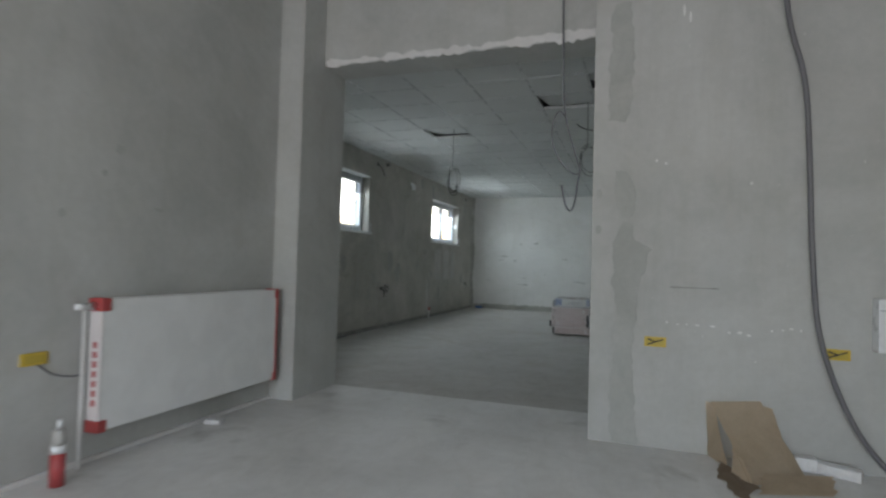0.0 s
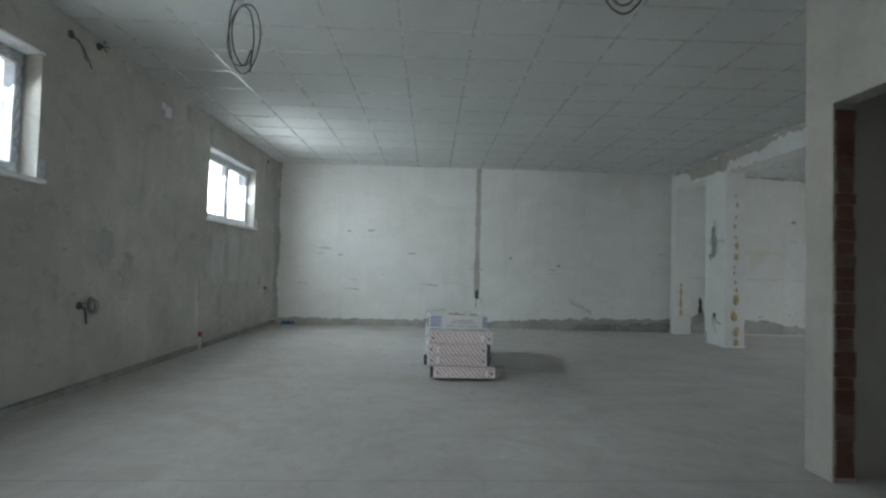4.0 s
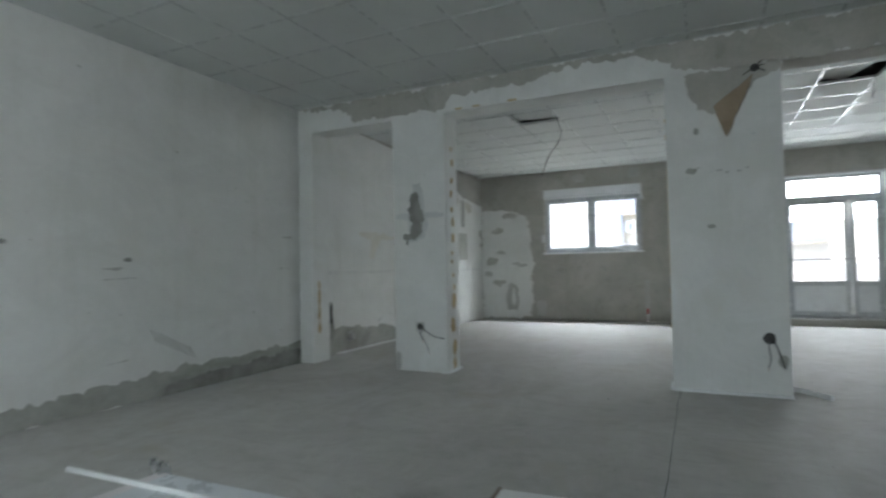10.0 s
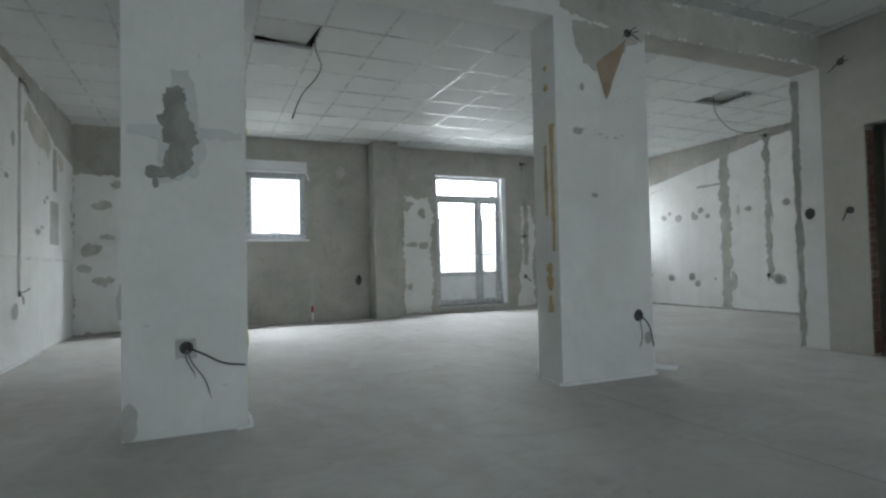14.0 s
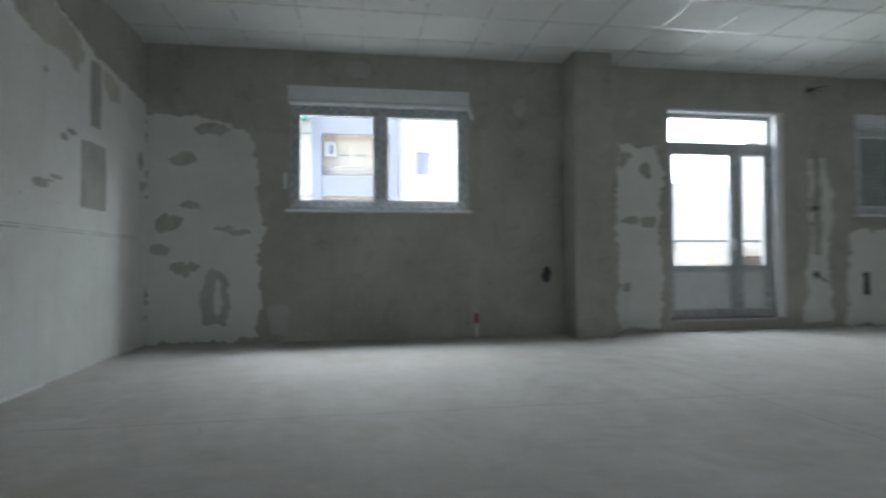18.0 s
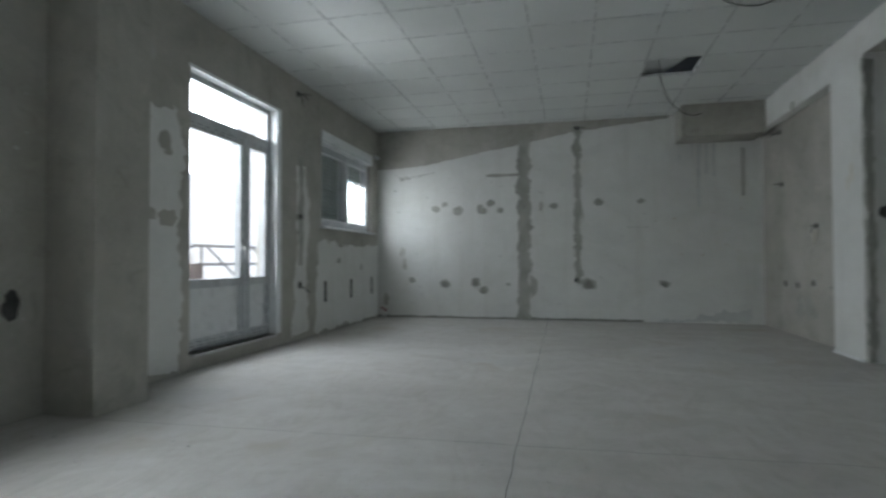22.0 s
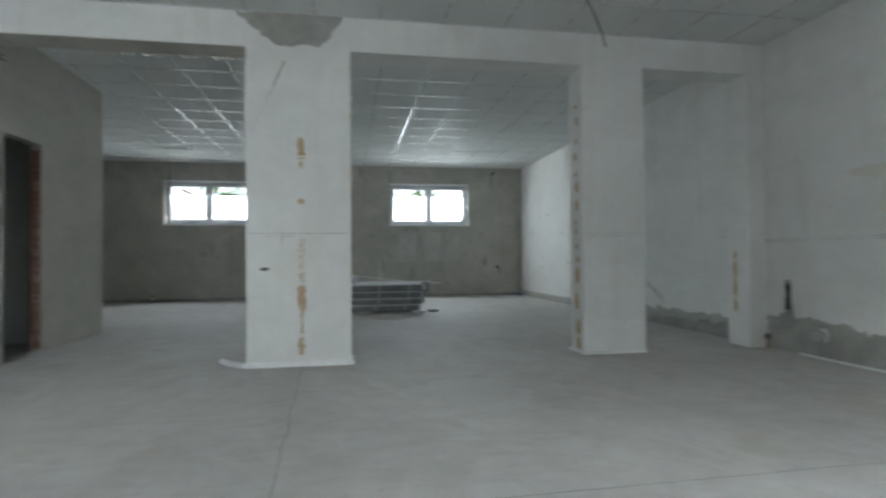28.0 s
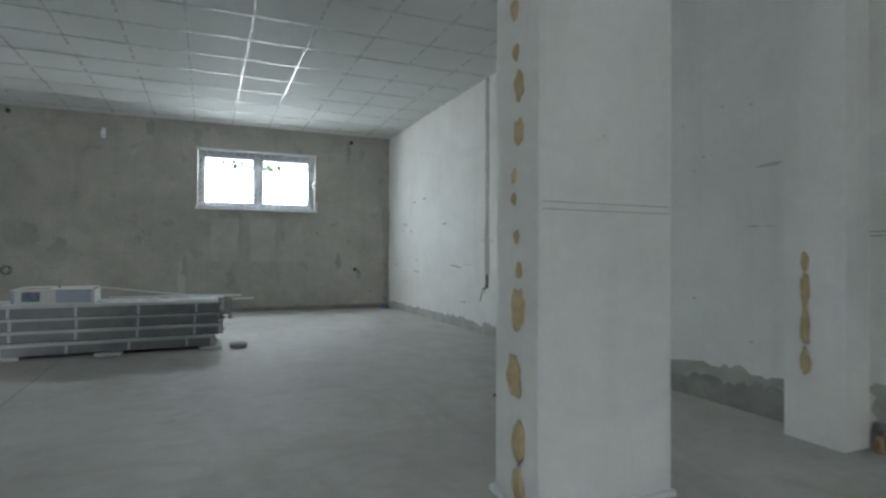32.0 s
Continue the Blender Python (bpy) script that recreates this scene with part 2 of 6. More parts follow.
FILM = mottled("grey_protective_film", (0.50, 0.525, 0.54), (0.62, 0.64, 0.655), 0.4, 6.0, 40.0, 0.1)
SLAT = mottled("grey_green_slat", (0.34, 0.37, 0.345), (0.42, 0.45, 0.42), 0.5, 5.0, 40.0, 0.05)
TAPE = plain("blue_grey_print", (0.20, 0.23, 0.27), 0.5)
BRICK = mottled("red_brick", (0.16, 0.085, 0.065), (0.23, 0.135, 0.105), 0.9, 6.0, 40.0, 0.5)
FOAM = mottled("yellow_foam", (0.46, 0.36, 0.20), (0.57, 0.46, 0.28), 0.9, 14.0, 60.0, 0.5)
RUST = mottled("rust_foam", (0.40, 0.25, 0.13), (0.50, 0.33, 0.18), 0.9, 14.0, 60.0, 0.4)
BLACK = plain("black_cable", (0.03, 0.03, 0.03), 0.45)
STEEL = plain("galvanised_steel", (0.55, 0.56, 0.56), 0.35, 0.9)
CARD = mottled("brown_cardboard", (0.66, 0.55, 0.40), (0.73, 0.62, 0.47), 0.8, 5.0, 60.0, 0.1)
RADWHITE = plain("white_radiator", (0.80, 0.81, 0.80), 0.35)
RED = plain("red_plastic", (0.42, 0.07, 0.07), 0.4)
YELLOW = plain("yellow_plastic", (0.62, 0.45, 0.06), 0.45)
STYRO = mottled("white_foam_block", (0.74, 0.75, 0.75), (0.82, 0.83, 0.83), 0.9, 20.0, 120.0, 0.4)
PIPEWHITE = plain("white_pipe", (0.75, 0.75, 0.74), 0.4)
BLUE = plain("blue_print", (0.06, 0.16, 0.42), 0.5)
PINK = plain("pink_print", (0.34, 0.16, 0.16), 0.6)

glass, gn, gl_, gp = material("window_glass")
gp.inputs["Transmission Weight"].default_value = 1.0
gp.inputs["Roughness"].default_value = 0.0
gp.inputs["IOR"].default_value = 1.05
gp.inputs["Base Color"].default_value = (0.84, 0.87, 0.88, 1)
GLASS = glass

# ---- the plan (metres) ----
XW, YN, XE, YS = -2.55, 17.39, 11.36, 6.833     # west, north, east and south faces of the two halls
CEIL, BEAM, SOFF = 3.135, 2.765, 2.825           # hung ceilings, recess head, heads of the wide openings
X0, X1 = 5.235, 5.55                             # the row of piers between the halls
XC, YC = 2.773, 9.967                            # corner of the closed core
XA, XB, YA, YB = -1.10, 1.605, 6.333, 7.05       # entrance room: west wall, opening edge, wall faces
T = 0.30
W1 = (9.07, 10.92, 1.71, 2.705)                 # openings: along, up
W2 = (14.125, 16.037, 1.71, 2.705)
E1 = (13.99, 15.95, 1.385, 2.74)
BD = (10.05, 11.555, 0.14, 2.655)
E2 = (7.157, 9.01, 1.378, 2.665)

floor = structure("floor", boxmesh(-3.2, 12.0, -1.4, 18.3, -0.25, 0.0), SCREED, "dusty grey cement screed floor with stains and cracks", "floor")
floor_entrance = structure("floor_entrance", boxmesh(XA, 3.8, -1.0, YB - 0.005, 0.0, 0.008), LEVELLER, "pale levelled screed of the entrance room", "floor")

wall_west = structure("wall_west", slab("x", XW - T, XW, 6.7, YN + T, 0, 3.5, [W1, W2]), GREY, "rough grey plastered wall with two high windows", "wall")
wall_north = structure("wall_north", slab("y", YN, YN + T, XW, XE + T, 0, 3.5), WHITE, "old white painted wall with filled chases", "wall")
wall_east = structure("wall_east", slab("x", XE, XE + T, 6.5, YN, 0, 3.5, [E1, BD, E2]), GREY, "grey plastered street wall with windows and balcony door", "wall")
wall_south = structure("wall_south", slab("y", YS - T, YS, 5.0, XE, 0, 3.5), WHITE, "white painted wall with mortar chases and filled holes", "wall")
wall_entrance_west = structure("wall_entrance_west", slab("x", XA - 0.2, XA, -1.0, YA, 0, 3.9), WARM, "smooth warm grey plaster wall", "wall")
wall_entrance_pier = structure("wall_entrance_pier", slab("y", YA, YB, XW, -0.86, 0, 3.9), WARM, "plastered pier beside the wide opening", "wall")
wall_entrance_east = structure("wall_entrance_east", slab("y", YA, 6.86, 1.595, 4.0, 0, 3.9), WARM, "plastered wall with damp repair strip", "wall")
lintel = structure("lintel", slab("y", 6.675, YB, -0.86, XC, 3.02, 3.9), WARM, "plastered lintel with chipped edge", "lintel")
structure("baseboard_entrance", boxmesh(XA, XA + 0.025, -1.0, YA, 0.008, 0.035, 0.008), LEVELLER, "rough screed lip along the wall base", "base strip")
structure("wall_entrance_side", slab("x", 3.8, 4.0, -1.0, YA, 0, 3.9), WARM, "plain plaster side wall", "wall")
structure("wall_entrance_south", slab("y", -1.2, -1.0, XA - 0.2, 4.0, 0, 3.9, [(-0.3, 3.0, 0.5, 2.9)]), WARM, "plain plaster wall with a wide window opening", "wall")
structure("ceiling_entrance", boxmesh(XA - 0.2, 4.0, -1.2, YB, 3.9, 4.1), WARM, "plain plaster ceiling", "ceiling")

# the closed core between the halls
wall_core_west = structure("wall_core_west", slab("x", XC, XC + 0.13, 6.86, YC, 0, 3.5, [(9.05, 9.74, -1, 2.145)]), CORE, "smooth plaster wall with a bare door opening", "wall")
wall_core_north = structure("wall_core_north", slab("y", YC - 0.13, YC, XC + 0.13, X0 + 0.0, 0, 3.5, [(4.194, 4.854, -1, 2.158)]), CORE, "smooth plaster wall with a bare door opening", "wall")
wall_core_east = structure("wall_core_east", slab("x", 5.30, 5.42, YS, 9.798, 0, BEAM), GREY, "grey plastered recessed wall with cable stubs", "wall")
# two added partitions, white and close behind the doorways to lighten the core
structure("wall_core_partition", slab("x", 3.45, 3.55, YB + 0.06, YC - 0.131, 0, 3.5), WHITE, "white partition added inside the closed core to brighten it", "wall")
structure("wall_core_inner", slab("y", 8.70, 8.80, 3.55, 5.30, 0, 3.5), WHITE, "added white partition that brightens the north doorway of the core", "wall")
structure("wall_core_south", slab("y", 6.96, YB + 0.06, XC + 0.13, 5.30, 0, 3.5), GREY, "plain closing wall", "wall")

# piers and beam
pier_1 = structure("pier_1", slab("x", X0, X1, 15.383, 16.03, 0, SOFF), WHITE, "white painted pier with foam-stained side", "pier")
pier_2 = structure("pier_2", slab("x", X0, X1, 12.243, 13.15, 0, SOFF), WHITE, "wide white painted pier with mortar repair", "pier")
pier_3 = structure("pier_3", slab("x", 5.422, X1, 9.272, 9.93, 0, BEAM), WHITE, "white painted pier beside the core", "pier")
structure("pier_3_back", slab("x", X0, 5.421, 9.80, 9.93, 0, BEAM), WHITE, "white painted pier beside the core", "pier")
pier_stub = structure("pier_stub", slab("x", X0, X1, 17.19, YN, 0, SOFF), WHITE, "narrow white painted wall stub", "pier")
beam = structure("beam", slab("x", X0, X1, YS, YN, BEAM, 3.5, [(9.93, YN + 1, -1, SOFF)]), WHITE, "beam over the openings, white paint broken into grey mortar", "beam")
pilaster = structure("pilaster", slab("x", 10.98, XE, 12.45, 12.88, 0, CEIL), GREY, "grey plastered wall pilaster", "pilaster")
duct_box = structure("duct_box", boxmesh(X1, 6.62, YS, 7.39, 2.69, CEIL, 0.008), GREY, "plastered boxed-in duct under the ceiling", "duct box")
structure("roof_slab", boxmesh(-3.0, 11.9, 7.06, 18.0, 3.5, 3.7), VOID, "concrete slab above the hung ceiling, coloured dark for the void's shade", "slab")


# hung ceilings with grid, some tiles missing
def hung_ceiling(name, x0, x1, y0, y1, gx, gy, px, py, gone):
    bm = bmesh.new()
    xs = [x0] + [gx + px * k for k in range(-60, 60) if x0 + 0.04 < gx + px * k < x1 - 0.04] + [x1]
    ys = [y0] + [gy + py * k for k in range(-60, 60) if y0 + 0.04 < gy + py * k < y1 - 0.04] + [y1]
    for a, b in zip(xs, xs[1:]):
        for c, d in zip(ys, ys[1:]):
            hole = [h for h in gone if a < h[0] < b and c < h[1] < d]
            if hole:
                turn, lift, dx, dy = hole[0][2:]
                if turn:
                    # the lifted tile lies askew above the grid
                    m = Matrix.Translation(((a + b) / 2 + dx, (c + d) / 2 + dy, CEIL + lift)) @ Euler((0.05, 0.04, radians(turn))).to_matrix().to_4x4()
                    vs = len(bm.verts)
                    box(bm, -0.29, 0.29, -0.29, 0.29, 0, 0.016, 0, 0)
                    bm.verts.ensure_lookup_table()
                    for v in bm.verts[vs:]:
                        v.co = m @ v.co
                continue
            dz = random.uniform(-0.0015, 0.0015)
            box(bm, a + 0.0115, b - 0.0115, c + 0.0115, d - 0.0115, CEIL + 0.005 + dz, CEIL + 0.02, 0, 0)
    for x in xs:
        box(bm, x - 0.012, x + 0.012, y0, y1, CEIL, CEIL + 0.03, 0, 1)
    for y in ys:
        for a, b in zip(xs, xs[1:]):
            box(bm, a + 0.012, b - 0.012, y - 0.012, y + 0.012, CEIL + 0.0005, CEIL + 0.03, 0, 1)
    return structure(name, bm, [TILE, GRID], "white mineral tile ceiling in a metal grid, some tiles missing", "ceiling")


hung_ceiling("ceiling_west", XW, X0, YB, YN, 0.19, 14.65, 0.61, 0.57, [(-0.8, 9.8, -9, 0.034, -0.02, -0.02), (1.1, 8.6, -8, 0.034, 0.02, 0.03), (1.6, 8.0, 35, 0.05, 0.05, 0.0)])
hung_ceiling("ceiling_east", X1, XE, YS, YN, 6.75, 14.59, 0.595, 0.584, [(7.0, 14.9, 9, 0.07, 0.02, 0.03), (7.0, 11.3, 24, 0.09, 0.05, 0.14), (7.0, 9.0, 24, 0.09, 0.16, -0.10)])

# ---- windows and the balcony door ----
def ring(x0, x1, a0, a1, z0, z1, w, bevel=0.004):
    """A rectangular frame of member width w in the y-z plane, x0 to x1 thick."""
    bm = bmesh.new()
    box(bm, x0, x1, a0, a1, z0, z0 + w, bevel)
    box(bm, x0, x1, a0, a1, z1 - w, z1, bevel)
    box(bm, x0, x1, a0, a0 + w, z0 + w, z1 - w, bevel)
    box(bm, x0, x1, a1 - w, a1, z0 + w, z1 - w, bevel)
    return bm


def film_print(x, sign, a0, a1, z0, z1, w):
    """The dashes printed on the protective film along the members of a frame."""
    bm = bmesh.new()
    rnd = random.Random(int(a0 * 100))
    d = 0.0015 * sign
    for row in (0.3, 0.7):
        for z, horizontal in ((z0 + w * row, True), (z1 - w * row, True)):
            a = a0 + 0.02
            while a < a1 - 0.1:
                l = rnd.uniform(0.05, 0.09)
                box(bm, min(x, x + d), max(x, x + d), a, a + l, z - 0.004, z + 0.004)
                a += l + rnd.uniform(0.03, 0.06)
        for a in (a0 + w * row, a1 - w * row):
            z = z0 + w + 0.02
            while z < z1 - w - 0.09:
                l = rnd.uniform(0.05, 0.09)
                box(bm, min(x, x + d), max(x, x + d), a - 0.004, a + 0.004, z, z + l)
                z += l + rnd.uniform(0.03, 0.06)
    return bm


def window_handle(x, sign, a, z):
    bm = bmesh.new()
    box(bm, min(x, x + 0.012 * sign), max(x, x + 0.012 * sign), a - 0.014, a + 0.014, z - 0.035, z + 0.035, 0.004)
    box(bm, min(x + 0.012 * sign, x + 0.05 * sign), max(x + 0.012 * sign, x + 0.05 * sign), a - 0.009, a + 0.009, z - 0.009, z + 0.009, 0.003)
    box(bm, min(x + 0.036 * sign, x + 0.052 * sign), max(x + 0.036 * sign, x + 0.052 * sign), a - 0.011, a + 0.011, z - 0.12, z + 0.012, 0.004)
    return bm


def sash(win, x, sign, a0, a1, z0, z1, film, wide=0.07):
    """One casement: x is the plane of its inner face, sign points into the room."""
    s = part("sash", ring(min(x, x - 0.06 * sign), max(x, x - 0.06 * sign), a0, a1, z0, z1, wide), film, win)
    p = part("pane", boxmesh(x - 0.035 * sign - 0.003, x - 0.035 * sign + 0.003, a0 + wide - 0.005, a1 - wide + 0.005, z0 + wide - 0.005, z1 - wide + 0.005), GLASS, s)
    p.visible_shadow = False
    part("glazing_bead", ring(min(x, x + 0.004 * sign) - 0.002, max(x, x + 0.004 * sign), a0 + wide - 0.012, a1 - wide + 0.012, z0 + wide - 0.012, z1 - wide + 0.012, 0.013, 0.002), PVC, s)
    part("film_print", film_print(x + 0.0005 * sign, sign, a0, a1, z0, z1, wide - 0.014), TAPE, s)
    return s


def window(name, face, sign, a0, a1, z0, z1, label, shutter=0.0, sill_out=0.06, film=None, slats=(0, 0), recess=0.07):
    """A two-leaf plastic window in an opening; face is the wall's inner face."""
    film = film or FILM
    x = face - recess * sign
    win = new(name)
    tagged(win, label, "window", kind="structure")
    top = z1 - shutter
    part("window_frame", ring(min(x, x - 0.075 * sign), max(x, x - 0.075 * sign), a0 + 0.006, a1 - 0.006, z0 + 0.03, top, 0.055), film, win)
    mid = (a0 + a1) / 2
    part("mullion", boxmesh(min(x, x - 0.07 * sign), max(x, x - 0.07 * sign), mid - 0.03, mid + 0.03, z0 + 0.085, top - 0.055, 0.003), film, win)
    part("film_print", film_print(x + 0.0005 * sign, sign, a0 + 0.006, a1 - 0.006, z0 + 0.03, top, 0.05), TAPE, win)
    xs = x + 0.014 * sign
    s1 = sash(win, xs, sign, a0 + 0.045, mid - 0.012, z0 + 0.068, top - 0.04, film)
    s2 = sash(win, xs, sign, mid + 0.012, a1 - 0.045, z0 + 0.068, top - 0.04, film)
    part("window_handle", window_handle(xs, sign, mid - 0.045 * sign, (z0 + top) / 2), PVC, s1)
    part("window_sill", boxmesh(min(face + sill_out * sign, x), max(face + sill_out * sign, x), a0 - 0.03, a1 + 0.03, z0 - 0.002, z0 + 0.028, 0.004), PVC, win, "white plastic inner sill")
    if shutter:
        sb = part("shutter_box", boxmesh(min(face + 0.022 * sign, x - 0.05 * sign), max(face + 0.022 * sign, x - 0.05 * sign), a0 - 0.01, a1 + 0.01, top + 0.002, z1 + 0.01, 0.005), PVC, win, "white roller shutter box")
        part("box_seam", boxmesh(min(face + 0.0225 * sign, face + 0.0255 * sign), max(face + 0.0225 * sign, face + 0.0255 * sign), a0 + 0.01, a1 - 0.01, top + 0.03, top + 0.034), TAPE, sb)
    else:
        part("head_trim", boxmesh(min(face + 0.008 * sign, x), max(face + 0.008 * sign, x), a0 - 0.02, a1 + 0.02, z1 - 0.001, z1 + 0.02, 0.003), PVC, win)
    # roller slats hang outside the glass, run in rails
    if any(slats):
        rails = ((a0 + 0.006, a0 + 0.06), (mid - 0.03, mid + 0.03), (a1 - 0.06, a1 - 0.006))
        for r0, r1 in rails:
            part("guide_rail", boxmesh(min(x - 0.076 * sign, x - 0.14 * sign), max(x - 0.076 * sign, x - 0.14 * sign), r0, r1, z0 + 0.03, top, 0.003), PVC, win)
    for k, drop in enumerate(slats):
        b0, b1 = ((a0 + 0.05, mid - 0.02), (mid + 0.02, a1 - 0.05))[k]
        z = top - 0.05
        n = int(drop * (top - z0 - 0.12) / 0.052)
        xo = x - 0.10 * sign
        for i in range(n):
            # a bowed slat: its lower edge tucks back into the next one
            bm = bmesh.new()
            rows = [[bm.verts.new((xo - sign * d, b, z - h)) for b in (b0, b1)] for d, h in ((0.010, 0.0), (0.0, 0.012), (0.0, 0.030), (0.012, 0.043), (0.016, 0.052), (0.020, 0.026))]
            for p, q in zip(rows, rows[1:] + rows[:1]):
                bm.faces.new((p[0], p[1], q[1], q[0]))
            for e in (0, 1):
                bm.faces.new([q[e] for q in rows])
            bmesh.ops.recalc_face_normals(bm, faces=bm.faces)
            part("shutter_slat", bm, SLAT, win)
            z -= 0.052
    return win


window("window_1", XW, 1, *W1, "white plastic high window with two sashes, film still on", recess=0.14)
window("window_2", XW, 1, *W2, "white plastic high window with two sashes, film still on", recess=0.14)
window("window_3", XE, -1, *E1, "white plastic street window under a roller shutter box", shutter=0.18, film=FILM)
window("window_4", XE, -1, *E2, "white plastic street window with roller shutter half lowered", shutter=0.16, film=FILM, slats=(0.3, 1.0))


def balcony_door():
    y0, y1, z0, z1 = BD
    sign, x = -1, XE + 0.09
    d = tagged(new("door_1"), "white plastic glazed balcony door with transom light", "door", kind="structure")
    y0 += 0.075
    part("door_frame", ring(x, x + 0.07, y0 + 0.005, y1 - 0.005, z0, 2.628, 0.055), FILM, d)
    zt = 2.20
    part("transom_bar", boxmesh(x, x + 0.07, y0 + 0.06, y1 - 0.06, zt, zt + 0.085, 0.004), FILM, d)
    p = part("transom_pane", boxmesh(x + 0.03, x + 0.036, y0 + 0.055, y1 - 0.055, zt + 0.08, 2.576), GLASS, d)
    p.visible_shadow = False
    ym = 10.615
    for b0, b1 in ((y0 + 0.035, ym - 0.006), (ym + 0.006, y1 - 0.02)):
        bm = ring(x - 0.014, x + 0.05, b0, b1, z0 + 0.03, zt + 0.008, 0.08)
        box(bm, x - 0.014, x + 0.05, b0 + 0.08, b1 - 0.08, 0.70, 0.78, 0.003)
        leaf = part("door_leaf", bm, FILM, d)
        p = part("pane", boxmesh(x + 0.014, x + 0.02, b0 + 0.075, b1 - 0.075, 0.775, zt - 0.065), GLASS, leaf)
        p.visible_shadow = False
        part("lower_panel", boxmesh(x + 0.006, x + 0.03, b0 + 0.077, b1 - 0.077, z0 + 0.105, 0.705, 0.003), PVC, leaf, "white infill panel")
        part("film_print", film_print(x - 0.0145, sign, b0, b1, z0 + 0.03, zt + 0.008, 0.075), TAPE, leaf)
        if b1 > 11:
            part("door_handle", window_handle(x - 0.014, sign, b0 + 0.05, 1.08), PVC, leaf)
        for zz in (0.3, 1.0, 1.9):
            part("hinge", boxmesh(x - 0.03, x - 0.012, (b1 if b1 > 11 else b0) - 0.012, (b1 if b1 > 11 else b0) + 0.012, zz, zz + 0.09, 0.004), PVC, leaf)
    part("threshold", boxmesh(XE - 0.03, x + 0.06, y0 + 0.02, y1 - 0.02, z0 - 0.025, z0 + 0.0, 0.003), STEEL, d, "metal threshold strip")
    part("head_trim", boxmesh(XE - 0.006, x + 0.06, y0 - 0.09, y1 + 0.02, 2.629, z1 + 0.004, 0.003), PVC, d)
    part("side_trim", boxmesh(XE - 0.004, x + 0.05, y0 - 0.095, y0 + 0.004, z0, 2.628, 0.003), PVC, d)
    return d


balcony_door()

# ---- outside ----
structure("ground", boxmesh(-400, 400, -400, 400, -1.4, -1.2), mottled("street_asphalt", (0.28, 0.28, 0.27), (0.36, 0.36, 0.35), 0.9, 0.5), "pale dusty street ground", "ground")
FACADE = mottled("pale_facade_render", (0.70, 0.70, 0.69), (0.76, 0.76, 0.75), 0.9, 0.4)
BLUEGREY = mottled("blue_grey_facade_render", (0.36, 0.40, 0.48), (0.41, 0.45, 0.53), 0.9, 0.4)
CREAM = mottled("cream_soffit_render", (0.78, 0.73, 0.63), (0.83, 0.78, 0.69), 0.9, 0.4)
LEAF = mottled("leaves", (0.05, 0.10, 0.03), (0.10, 0.17, 0.05), 0.7, 9.0)
BARK = mottled("bark", (0.08, 0.06, 0.05), (0.14, 0.11, 0.09), 0.9, 8.0)
ROOF = mottled("roof_tiles", (0.30, 0.13, 0.08), (0.40, 0.19, 0.12), 0.9, 5.0)


